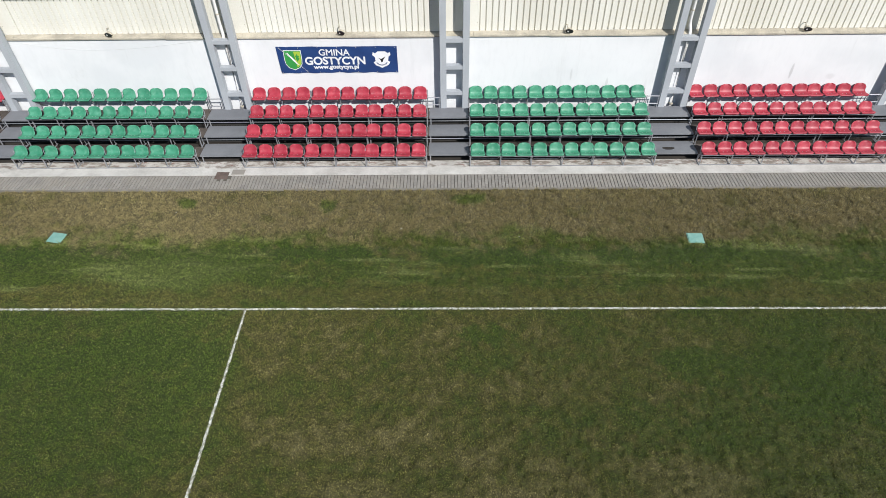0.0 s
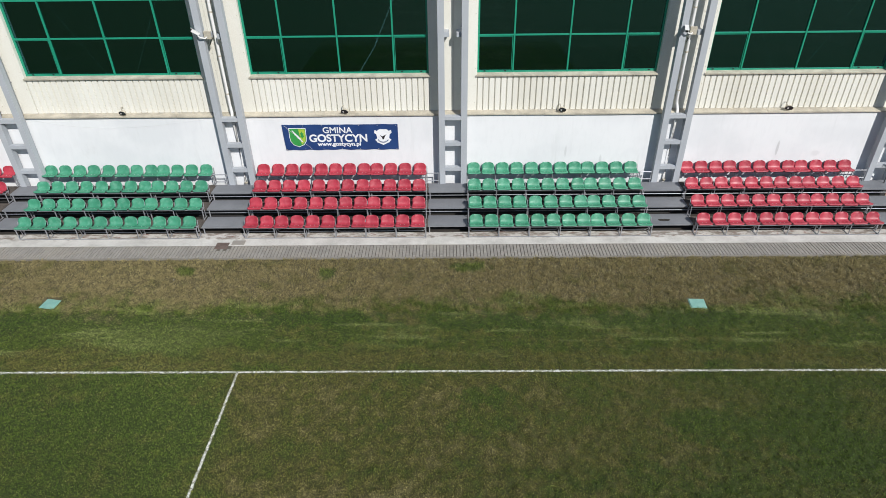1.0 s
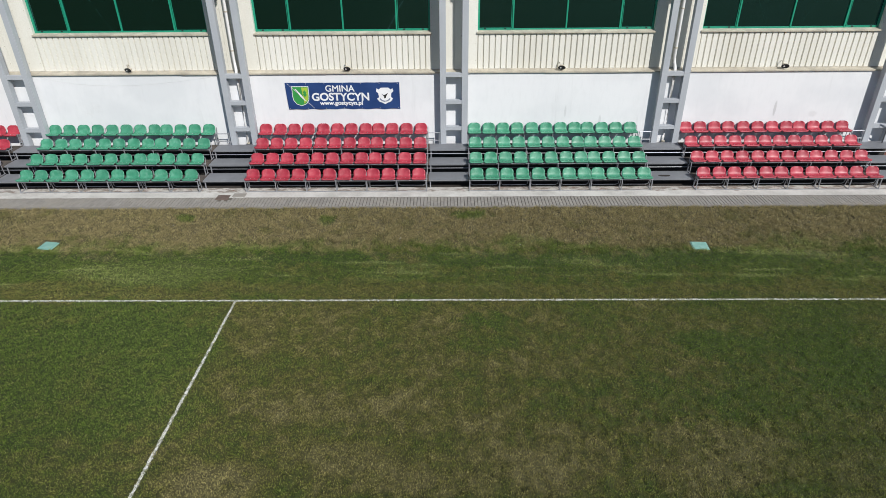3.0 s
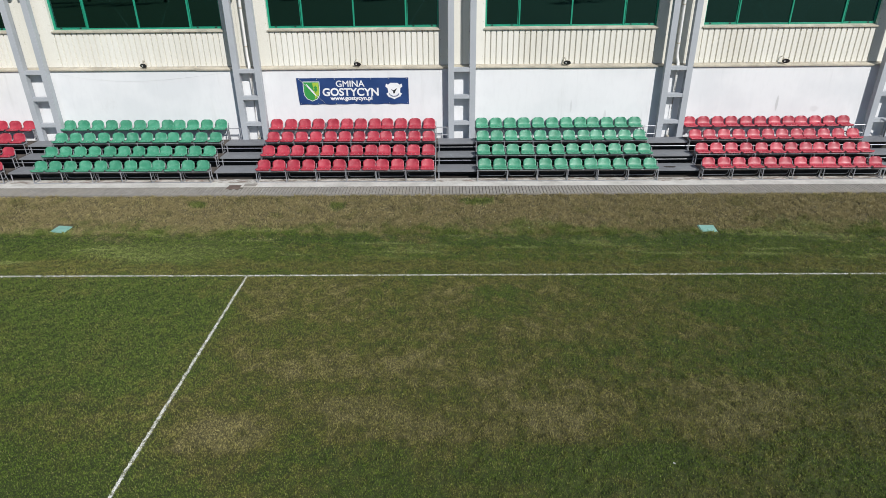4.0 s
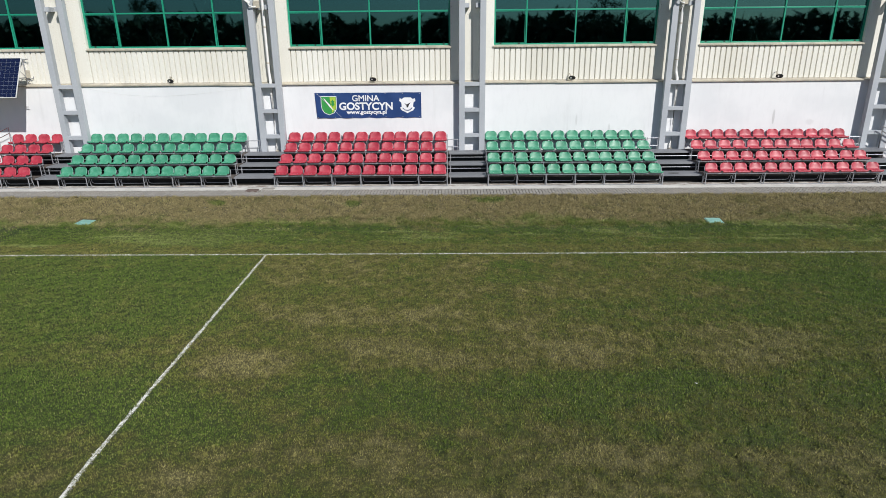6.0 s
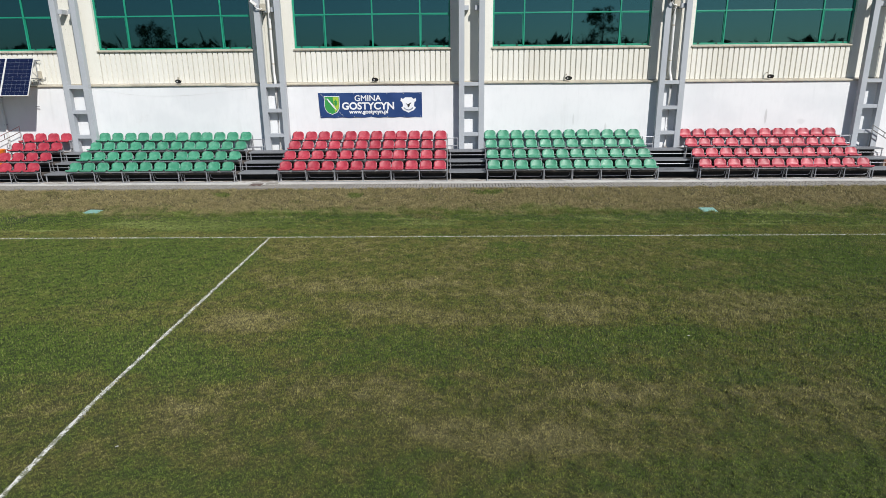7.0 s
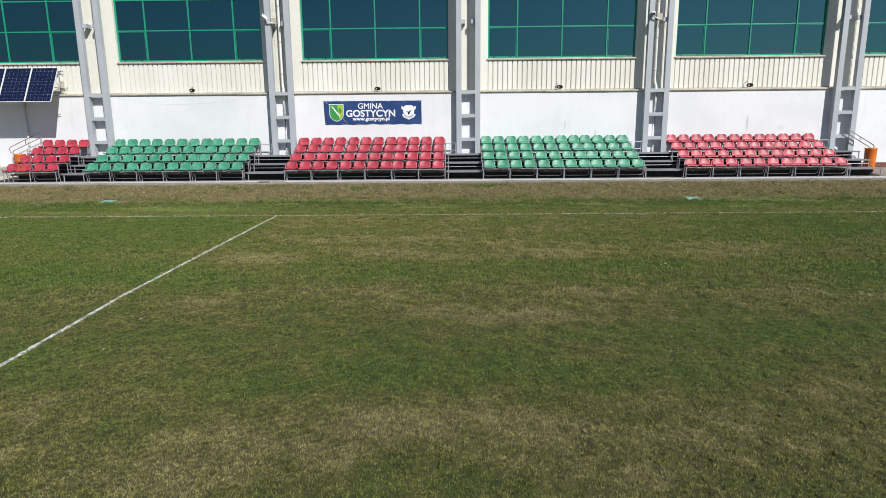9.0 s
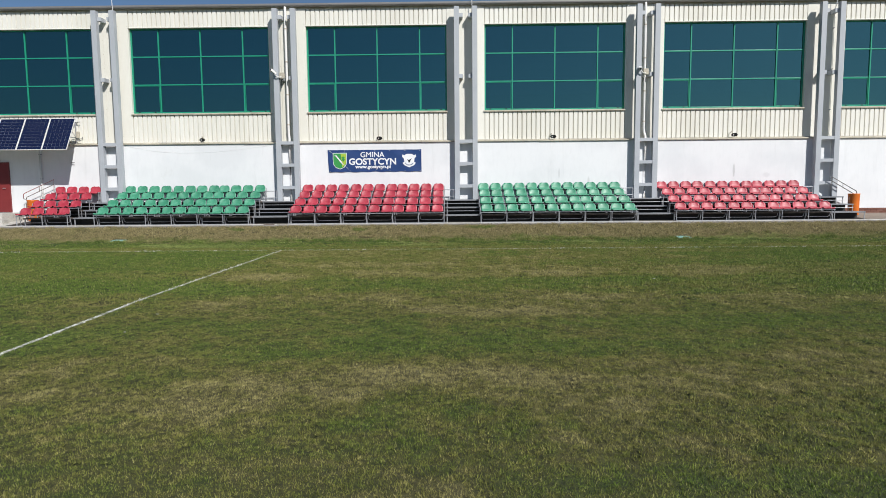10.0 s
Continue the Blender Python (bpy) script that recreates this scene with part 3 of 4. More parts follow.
patch.data.materials[0] = PAVER
tagged(patch, "small grey concrete patch beside the manhole cover", "patch", kind="structure")


def ground_lid(x, y, turn):
    thing = empty("ground_lid", (x, y, ground_z(y) + 0.008))
    thing.rotation_euler = (radians(5), 0, radians(turn))
    part("frame", block(-0.225, 0.225, -0.19, 0.19, -0.06, 0.006, 0.006), TEAL, thing)
    bm = block(-0.205, 0.205, -0.17, 0.17, 0.0, 0.022, 0.006)
    box(bm, -0.03, 0.03, -0.15, -0.13, 0.02, 0.028)
    part("cover", bm, TEAL, thing, "teal painted cover plate")
    tagged(thing, "pale teal square cover plate sunk in the grass", "cover plate", "cover plates in the grass")


for lid, turn in zip(LIDS, (-11, -3)):
    ground_lid(*lid, turn)

def scrap(x, y, size, turn):
    """A crumpled bit of white paper lying on the grass."""
    rng = random.Random(turn)
    bm = bmesh.new()
    grid = [[bm.verts.new((size * (i - 1.5) / 1.5, size * 0.7 * (j - 1.5) / 1.5, rng.uniform(0.0, 0.5) * size)) for i in range(4)] for j in range(4)]
    for j in range(3):
        for i in range(3):
            bm.faces.new((grid[j][i], grid[j][i + 1], grid[j + 1][i + 1], grid[j + 1][i]))
    bmesh.ops.solidify(bm, geom=bm.faces[:], thickness=0.002)
    ob = part("paper_scrap", bm, PALE)
    ob.matrix_basis = pose(x, y, ground_z(y) + 0.028, 0, 0, turn)
    tagged(ob, "small crumpled white paper scrap lying in the grass", "litter", "paper scraps in the grass")


for spec in ((3.84, 2.90, 0.03, 20), (7.22, 2.60, 0.018, 70), (-2.87, 3.52, 0.022, 130), (0.86, -9.15, 0.016, 40), (0.99, -10.2, 0.016, 100), (8.40, -6.18, 0.02, 160)):
    scrap(*spec)

# ---- hall: walls ----
plinth = part("wall_lower", block(X0, X1, WALL, WALL + 0.35, 0.2, LEDGE_Z), WHITE)
tagged(plinth, "white rendered lower wall with faint stains", "wall", kind="structure")
brick = part("wall_plinth", block(-12.85, X1, WALL - 0.02, WALL, 0.3, 0.83), PLINTH)
tagged(brick, "low brown brick plinth at the foot of the wall", "plinth", kind="structure")
course_mesh = None
for j in range(4):
    for i in range(16):
        if course_mesh is None:
            bm = block(0.004, 0.246, -0.014, 0.004, 0.004, 0.068, 0.003)
            course_mesh = bpy.data.meshes.new("brick")
            bm.to_mesh(course_mesh)
            bm.free()
            course_mesh.materials.append(BRICK)
        one = new("brick", course_mesh)
        one.location = (20.35 + i * 0.25 + (j % 2) * 0.125, WALL - 0.02, 0.545 + j * 0.072)
        one.parent = brick
BAYS = range(-3, 3)
ax = lambda k: AXIS + BAY * k
holes = [(ax(k) + 0.765, ax(k) + 6.455) for k in BAYS]
bm = bmesh.new()
box(bm, X0, X1, CLAD + 0.085, CLAD + 0.3, LEDGE_Z, SILL_Z - 0.02)
box(bm, X0, X1, CLAD + 0.085, CLAD + 0.3, HEAD_Z, EAVE_Z + 0.02)
edges_x = [X0] + [v for h in holes for v in h] + [X1]
for a, b in zip(edges_x[0::2], edges_x[1::2]):
    box(bm, a, b, CLAD + 0.085, CLAD + 0.3, SILL_Z - 0.02, HEAD_Z)
upper = part("wall_upper", bm, CREAM)
tagged(upper, "cream upper wall with window openings between the columns", "wall", kind="structure")

# flashing on top of the lower wall, in lengths
flash = empty("trim_ledge", (0, 0, 0))
x = X0
rng = random.Random(5)
while x < X1:
    xe = min(x + 2.4, X1)
    dz = rng.uniform(-0.006, 0.006)
    bm = sheet(bmesh.new(), [(x, WALL - 0.062, LEDGE_Z - 0.012 + dz), (x, WALL - 0.062, LEDGE_Z + 0.028 + dz), (x, CLAD + 0.09, LEDGE_Z + 0.10), (x, CLAD + 0.09, LEDGE_Z - 0.01)], (xe - x - 0.006, 0, 0))
    part("flashing", bm, LEDGE, flash)
    x = xe
tagged(flash, "weathered cream metal flashing on the wall ledge", "flashing", kind="structure")


def ribbed(x0, x1, z0, z1, y, ribs=30, depth=0.052):
    """Trapezoidal steel sheet: broad ribs with narrow grooves between, pushed up."""
    pitch = (x1 - x0) / ribs
    prof = [(x0 + i * pitch + dx, y + dy) for i in range(ribs) for dx, dy in ((0.0, depth), (0.021, depth), (0.033, 0.0), (pitch - 0.012, 0.0))]
    prof.append((x1, y + depth))
    verts = [(px, py, z) for z in (z0, z1) for px, py in prof]
    m = len(prof)
    return verts, [(i, i + 1, m + i + 1, m + i) for i in range(m - 1)]


for k in BAYS:
    a, b = holes[k + 3]
    for z0, z1 in ((LEDGE_Z + 0.085, SILL_Z - 0.05), (HEAD_Z + 0.025, EAVE_Z + 0.02)):
        v, f = ribbed(a, b, z0, z1, CLAD)
        tagged(quads("cladding", v, f, CREAM), "cream ribbed steel cladding with a dusty lower edge", "cladding", kind="structure")
    # smooth pier sheets beside the windows
    c = ax(k + 1)
    pier = empty("cladding_pier")
    for xa, xb in ((c - 0.755, c - 0.27), (c - 0.265, c + 0.02), (c + 0.025, c + 0.31), (c + 0.315, c + 0.765)):
        bm = block(xa, xb, CLAD - 0.012, CLAD + 0.09, LEDGE_Z + 0.085, EAVE_Z + 0.02, 0.004)
        part("sheet", bm, CREAM, pier)
    bm = bmesh.new()
    for i in range(9):
        for sx in (-0.72, -0.3, 0.34, 0.7):
            box(bm, c + sx, c + sx + 0.016, CLAD - 0.02, CLAD - 0.012, 4.0 + i * 0.55, 4.016 + i * 0.55)
    part("screws", bm, LEDGE, pier)
    tagged(pier, "smooth cream sheets on the pier behind the column", "cladding", kind="structure")


def window(k):
    a, b = holes[k + 3]
    thing = empty("window_%d" % (k + 4), ((a + b) / 2, GLAZE + 0.05, SILL_Z))
    w, h = (b - a) / 2, HEAD_Z - SILL_Z
    xs = [-w, -w + 1.14, -w + 2.86, -w + 4.59, w]
    zs = [0.03, 1.16, 2.28, h]
    fr = 0.025
    for x in xs:
        s = fr if abs(x) < w - 0.01 else 0.032
        cx = min(max(x, -w + 0.032), w - 0.032)
        part("mullion", block(cx - s, cx + s, -0.04, 0.05, 0.0, h, 0.006), FRAME, thing)
    for z in zs:
        cz = min(max(z, 0.036), h - 0.03)
        for xa, xb in zip(xs, xs[1:]):
            part("transom", block(xa + 0.03, xb - 0.03, -0.032, 0.04, cz - 0.024, cz + 0.024, 0.005), FRAME, thing)
    # opening sashes in the outer lower lights
    for xa, xb in ((xs[0], xs[1]), (xs[3], xs[4])):
        bm = bmesh.new()
        x2, x3, z2, z3 = xa + 0.045, xb - 0.045, 0.066, zs[1] - 0.034
        for q in ((x2, x2 + 0.014, z2, z3), (x3 - 0.014, x3, z2, z3), (x2 + 0.014, x3 - 0.014, z2, z2 + 0.014), (x2 + 0.014, x3 - 0.014, z3 - 0.014, z3)):
            box(bm, q[0], q[1], -0.03, 0.03, q[2], q[3])
        sash = part("sash", bm, FRAME, thing)
        for xh in (x2 + 0.2, x3 - 0.2):
            part("hinge", block(xh - 0.03, xh + 0.03, -0.04, -0.028, z2 - 0.03, z2 + 0.012, 0.003), DARK, sash, "small dark hinge")
    for xa, xb in zip(xs, xs[1:]):
        for za, zb in zip(zs, zs[1:]):
            pane = part("pane", block(xa + 0.02, xb - 0.02, 0.0, 0.012, za + 0.02, zb - 0.02), GLASS, thing)
            pane.visible_shadow = False
    bm = sheet(bmesh.new(), [(-w - 0.03, -0.21, -0.07), (-w - 0.03, -0.21, -0.03), (-w - 0.03, -0.03, 0.015), (-w - 0.03, 0.0, 0.015), (-w - 0.03, 0.0, -0.07)], (2 * w + 0.06, 0, 0))
    part("sill", bm, LEDGE, thing, "weathered cream metal sill")
    part("reveal", block(-w - 0.012, -w + 0.004, -0.16, 0.03, 0.0, h), CREAM, thing)
    part("reveal", block(w - 0.004, w + 0.012, -0.16, 0.03, 0.0, h), CREAM, thing)
    part("head_trim", block(-w - 0.012, w + 0.012, -0.175, 0.03, h - 0.006, h + 0.022, 0.003), CREAM, thing)
    tagged(thing, "large green-framed window with dark tinted panes", "window", "hall windows", kind="structure")


for k in BAYS:
    window(k)

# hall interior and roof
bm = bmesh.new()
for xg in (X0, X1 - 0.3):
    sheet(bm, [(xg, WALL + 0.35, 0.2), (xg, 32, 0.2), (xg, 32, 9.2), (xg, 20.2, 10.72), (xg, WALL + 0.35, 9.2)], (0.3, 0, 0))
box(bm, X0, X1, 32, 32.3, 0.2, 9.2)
# inner walls and floor take the blackened colour, so the panes look dark
tagged(part("wall_back", bm, HALL), "plain inner walls of the hall, blackened for indoor shade", "wall", kind="structure")
tagged(part("floor", block(X0, X1, WALL + 0.35, 32, 0.3, 0.6), HALL), "floor of the hall, blackened to look dim behind the windows", "floor", kind="structure")
bm = sheet(bmesh.new(), [(X0 - 0.4, 8.06, 9.15), (X0 - 0.4, 20.2, 10.72), (X0 - 0.4, 32.6, 9.21), (X0 - 0.4, 32.6, 9.28), (X0 - 0.4, 20.2, 10.79), (X0 - 0.4, 8.06, 9.20)], (X1 - X0 + 0.8, 0, 0))
tagged(part("roof", bm, ROOF), "shallow grey sheet-metal roof", "roof", kind="structure")
gut = empty("gutter", (0, 8.07, 9.13))
for i in range(8):
    xa, xb = X0 + i * 6.0, X0 + (i + 1) * 6.0 - 0.02
    arc = [(0.075 * math.cos(a), 0.075 * math.sin(a)) for a in (math.pi + math.pi * j / 10 for j in range(11))]
    inner = [(0.066 * math.cos(a), 0.066 * math.sin(a)) for a in (2 * math.pi - math.pi * j / 10 for j in range(11))]
    part("trough", sheet(bmesh.new(), [(xa, p, q) for p, q in arc + inner], (xb - xa, 0, 0)), ROOF, gut)
tagged(gut, "grey half-round eaves gutter", "gutter", kind="structure")
tagged(part("trim_fascia", block(X0, X1, CLAD - 0.02, CLAD + 0.29, EAVE_Z + 0.02, 9.15, 0.005), LEDGE), "weathered fascia board under the gutter", "fascia", kind="structure")


# ---- columns ----
def column(k):
    c = ax(k)
    thing = empty("steel_column", (c, 7.78, 0.4))
    for s in (-1, 1):
        x = s * 0.36
        # an H section: two flanges and a web, seen as a box from the front
        bm = block(x - 0.1, x + 0.1, -0.1, -0.075, 0, 8.5, 0.004)
        box(bm, x - 0.1, x + 0.1, 0.075, 0.1, 0, 8.5)
        box(bm, x - 0.1, x - 0.085, -0.076, 0.076, 0, 8.5)
        box(bm, x + 0.085, x + 0.1, -0.076, 0.076, 0, 8.5)
        box(bm, x - 0.1, x + 0.1, -0.1, 0.1, 8.5, 8.51)
        part("leg", bm, STEEL, thing)
        for z in (5.83, 8.2):
            part("wall_tie", block(s * 0.185 - 0.075, s * 0.185 + 0.075, 0.02, 0.385, z - 0.075, z + 0.075, 0.004), STEEL, thing)
    for z in (0.66, 1.45, 2.35, 3.24):
        part("crossbar", block(-0.262, 0.262, -0.09, 0.09, z - 0.06, z + 0.07, 0.005), STEEL, thing)
    tagged(thing, "grey painted steel ladder column against the wall", "column", "columns along the wall")


for k in range(-2, 3):
    column(k)


def downpipe(x):
    thing = empty("downpipe", (x, 8.02, 0))
    part("pipe", bar([(0, 0.05, 9.08), (0, 0.04, 8.8), (0, 0.02, 8.6), (0, 0.02, 4.1), (0.02, 0, 3.95), (0.05, -0.06, 3.8), (0.06, -0.1, 3.68), (0.06, -0.1, 0.6)], 0.05, 12), PALE, thing, smooth=True)
    for z in (8.2, 6.9, 5.6, 4.4, 2.7, 1.3):
        q = (0.02, 0) if z > 4 else (-0.1, 0.06)
        part("clip", bar([(q[1], q[0], z - 0.02), (q[1], q[0], z + 0.02)], 0.058, 12), LEDGE, thing)
    tagged(thing, "cream round downpipe behind the column", "downpipe", "downpipes")


downpipe(-1.82)
downpipe(12.6)


def conductor(x, low):
    thing = empty("lightning_conductor", (x, 7.9, 0))
    part("rod", bar([(0, 0.04, 10.3), (0, 0.04, 9.3), (0, 0.06, 8.9), (0, 0.2, 8.75), (0, 0.2, 3.8), (0, 0.02, 3.7), (0, 0.02, low)], 0.014, 6), PALE, thing)
    for z in (8.0, 6.4, 4.8):
        part("clip", block(-0.02, 0.02, 0.18, 0.26, z - 0.015, z + 0.015), ZINC, thing)
    tagged(thing, "thin pale lightning rod running up the column", "lightning rod", "lightning rods")


for x in (-8.72, 5.67, 20.1):
    conductor(x, 0.6)


def wall_camera(x, turn, dip=36):
    thing = empty("security_camera", (x, 7.68, 6.36))
    part("plate", block(0.17, 0.37, 0.0, 0.07, -0.17, 0.06, 0.006), LEDGE, thing, "square mounting box")
    part("arm", bar([(0.26, 0.03, -0.1), (0.2, -0.04, -0.14), (0.08, -0.1, -0.1), (0.02, -0.12, -0.02)], 0.022, 8), PALE, thing)
    m = Matrix.Translation((0, -0.12, 0.05)) @ Matrix.Rotation(radians(turn), 4, "Z") @ Matrix.Rotation(radians(-dip), 4, "X")
    body = block(-0.05, 0.05, -0.15, 0.10, -0.045, 0.045, 0.014)
    bmesh.ops.transform(body, matrix=m, verts=body.verts)
    housing = part("housing", body, PALE, thing)
    hood = block(-0.057, 0.057, -0.19, 0.09, 0.047, 0.055, 0.002)
    bmesh.ops.transform(hood, matrix=m, verts=hood.verts)
    part("hood", hood, PALE, housing)
    lens = bar([(0, -0.15, 0), (0, -0.165, 0)], 0.036, 12)
    bmesh.ops.transform(lens, matrix=m, verts=lens.verts)
    part("lens", lens, DARK, housing, "dark round lens")
    part("cable", bar([(0.26, 0.05, -0.14), (0.22, 0.1, -0.26), (0.2, 0.2, -0.42), (0.24, 0.28, -0.3)], 0.008, 6), DARK, thing, "loose dark cable")
    tagged(thing, "white bullet security camera on the column leg", "security camera", "security cameras")


wall_camera(-2.2, -58)
wall_camera(12.28, -12, -20)


def oval(profile):
    """A turned form lying on its back, flattened in height."""
    bm = lathe(bmesh.new(), profile, (0, 0, 0), 20)
    bmesh.ops.transform(bm, matrix=Matrix.Diagonal((1, 1, 0.6, 1)) @ Matrix.Rotation(radians(90), 4, "X"), verts=bm.verts)
    return bm


def floodlight(x, z=3.83):
    """Small floodlight: dusty pale housing, black face, bent bracket."""
    thing = empty("wall_floodlight", (x, 8.0, z))
    part("bracket", bar([(-0.07, 0.17, 0.10), (-0.07, 0.06, 0.13), (-0.05, 0.0, 0.05)], 0.014, 6), LEDGE, thing)
    m = Matrix.Translation((0, -0.03, 0)) @ Matrix.Rotation(radians(-12), 4, "Z") @ Matrix.Rotation(radians(16), 4, "X")
    for name, bm, stuff, label in (
        ("housing", oval([(0.04, -0.07), (0.085, -0.05), (0.11, 0.03), (0.112, 0.05), (0.01, 0.05)]), LEDGE, ""),
        ("face", oval([(0.01, 0.044), (0.120, 0.044), (0.124, 0.056), (0.118, 0.066), (0.01, 0.066)]), DARK, "black glass face"),
        # white disc painted in for the small reflection on the black face
        ("lamp", bar([(-0.035, -0.069, 0.0), (-0.035, -0.064, 0.0)], 0.026, 12), PALE, "pale round dot painting a reflection on the glass"),
    ):
        bmesh.ops.transform(bm, matrix=m, verts=bm.verts)
        part(name, bm, stuff, thing, label)
    tagged(thing, "small black-faced floodlight above the wall ledge", "floodlight", "floodlights along the ledge")


for x in (-5.32, 1.91, 8.95, 16.23):
    floodlight(x)


# ---- banner ----
banner = empty("banner", (-0.19, 7.985, 2.46))
BW, BH = 3.78, 0.90


def banner_y(u, v):
    return -0.006 - 0.008 * math.sin(u * 2.1 + 0.5) * math.sin(v * 3.0 + u) - 0.006 * math.sin(u * 6.0 + v * 5)


cols, rws = 60, 14
verts, faces = [], []
for back_side in (0, 1):
    for j in range(rws + 1):
        for i in range(cols + 1):
            u, v = BW * i / cols, BH * j / rws
            edge = 0.018 * math.sin(math.pi * i / cols * 7) ** 2 * (1 if j == 0 else (-0.3 if j == rws else 0))
            verts.append((u - 0.045 * (1 - i / cols) * (j / rws) , banner_y(u, v) + 0.003 * back_side, v + edge))
m = (cols + 1) * (rws + 1)
for j in range(rws):
    for i in range(cols):
        p = j * (cols + 1) + i
        faces.append((p, p + 1, p + cols + 2, p + cols + 1))
        faces.append((m + p + 1, m + p, m + p + cols + 1, m + p + cols + 2))
cloth = quads("cloth", verts, faces, BLUE, banner)
cloth.data.polygons.foreach_set("use_smooth", [True] * len(cloth.data.polygons))


def lettering(text, x, z, size, wide=1.0, bold=0.006, proud=0.0):
    cu = bpy.data.curves.new("text", "FONT")
    cu.body, cu.size, cu.align_x, cu.offset, cu.extrude = text, size, "LEFT", bold, 0.002
    tmp = new("text", cu)
    bpy.context.view_layer.update()
    mesh = bpy.data.meshes.new_from_object(tmp.evaluated_get(bpy.context.evaluated_depsgraph_get()))
    bpy.data.objects.remove(tmp)
    xs = [v.co.x for v in mesh.vertices]
    lo, scale = min(xs), wide / (max(xs) - min(xs))
    for v in mesh.vertices:
        px, pz = x + (v.co.x - lo) * scale, z + v.co.y
        v.co = (px, banner_y(px, pz) - 0.006 - proud - v.co.z, pz)
    mesh.materials.clear()
    return piece("lettering", mesh, BANNER_WHITE, banner)


for dx, dz in ((-0.005, 0.0), (0.005, 0.0), (0.0, 0.005), (0.0, -0.005)):
    lettering("GMINA", 1.30 + dx, 0.605 + dz, 0.295, 0.97, 0.0, 0.0004 * (dx > 0) + 0.0008 * (dz > 0) + 0.0012 * (dz < 0))
lettering("GOSTYCYN", 0.82, 0.305, 0.355, 1.93, 0.011)
lettering("www.gostycyn.pl", 1.07, 0.155, 0.19, 1.45, 0.007)


def emblem(name, outline, y, material):
    bm = bmesh.new()
    return part(name, sheet(bm, [(px, banner_y(px, pz) - y, pz) for px, pz in outline], (0, 0.003, 0)), material, banner)


def shield(cx, cz, w, h):
    right = [(w, h), (w, 0.0), (w * 0.93, -h * 0.4), (w * 0.62, -h * 0.78), (0, -h)]
    return [(cx + a, cz + b) for a, b in right] + [(cx - a, cz + b) for a, b in right[-2::-1]]


emblem("shield_border", shield(0.45, 0.45, 0.285, 0.335), 0.006, BANNER_WHITE)
emblem("shield", shield(0.45, 0.45, 0.265, 0.312), 0.010, ARMS_GREEN)
emblem("shield_half", [(0.49, 0.745), (0.700, 0.745), (0.700, 0.45), (0.68, 0.33), (0.55, 0.20)], 0.014, ARMS_YELLOW)
# white band slanting across the green shield
emblem("shield_white_band", [(0.262, 0.70), (0.30, 0.70), (0.52, 0.44), (0.60, 0.30), (0.56, 0.31), (0.44, 0.44)], 0.016, BANNER_WHITE)
emblem("leaf", [(0.58, 0.40), (0.62, 0.46), (0.66, 0.50), (0.63, 0.55), (0.66, 0.60), (0.61, 0.62), (0.59, 0.68), (0.57, 0.62), (0.52, 0.60), (0.56, 0.55), (0.53, 0.50), (0.57, 0.46)], 0.018, ARMS_GREEN)
crest = [(0.0, -0.29), (0.10, -0.24), (0.20, -0.20), (0.27, -0.10), (0.20, -0.06), (0.22, 0.08), (0.29, 0.14), (0.27, 0.24), (0.20, 0.20), (0.12, 0.26)]
crest = crest + [(-a, b) for a, b in crest[::-1]][:-1]
emblem("crest", [(3.28 + a, 0.46 + b) for a, b in crest], 0.006, BANNER_WHITE)
emblem("crest_mark", [(3.17, 0.52), (3.24, 0.44), (3.26, 0.36), (3.31, 0.38), (3.33, 0.45), (3.40, 0.55), (3.31, 0.50), (3.26, 0.47)], 0.010, DARK)
bm = bmesh.new()
for i in range(13):
    t = math.pi * (1.2 + 0.6 * i / 12)
    box(bm, 3.28 + 0.20 * math.cos(t) - 0.008, 3.28 + 0.20 * math.cos(t) + 0.008, -0.022, -0.012, 0.47 + 0.20 * math.sin(t) - 0.018, 0.47 + 0.20 * math.sin(t) + 0.018)
part("crest_lettering", bm, BLUE, banner, "small unreadable print round the crest")
for i in range(7):
    for z in (0.04, BH - 0.04):
        px = 0.04 + (BW - 0.1) * i / 6
        part("eyelet", bar([(px, banner_y(px, z) - 0.008, z), (px, banner_y(px, z) - 0.001, z)], 0.014, 8), ALU, banner)
# glare along the fold, drawn as a thin white strip
bm = bmesh.new()
steps = [(0.03 + 0.85 * i / 14, 0.875 - 0.835 * i / 14) for i in range(15)]
for (pa, qa), (pb, qb) in zip(steps, steps[1:]):
    sheet(bm, [(pa, banner_y(pa, qa) - 0.021, qa), (pa + 0.005, banner_y(pa, qa) - 0.021, qa + 0.004), (pb + 0.005, banner_y(pb, qb) - 0.021, qb + 0.004), (pb, banner_y(pb, qb) - 0.021, qb)], (0, 0.003, 0))
part("crease", bm, BANNER_WHITE, banner, "pale strip painting the glare of the fold across the corner")
tagged(banner, "dark blue vinyl banner with white lettering on the wall", "banner")

# loose cable sagging on the white wall
pts = [(-8.3 + 5.6 * t, 7.985, 3.56 - 1.2 * t * (1 - t) * (1.1 - 0.5 * t)) for t in (i / 16 for i in range(17))]
tagged(part("wall_cable", bar(pts, 0.002, 4), PALE), "thin grey cable sagging across the white wall", "cable")

# ---- stand ----
STEP_Y, STEP_Z = 0.728, 0.27
DECKS = [(5.79, 6.47, 0.765), (6.49, 7.12, 1.035), (7.10, 7.72, 1.315)]
SEAT_SPANS = [(-11.42, -9.52), (-8.60, -2.72), (-1.30, 4.58), (5.86, 11.73), (13.08, 18.95)]
LEFT_END, RIGHT_END = -11.42, (20.20, 20.20, 20.20)


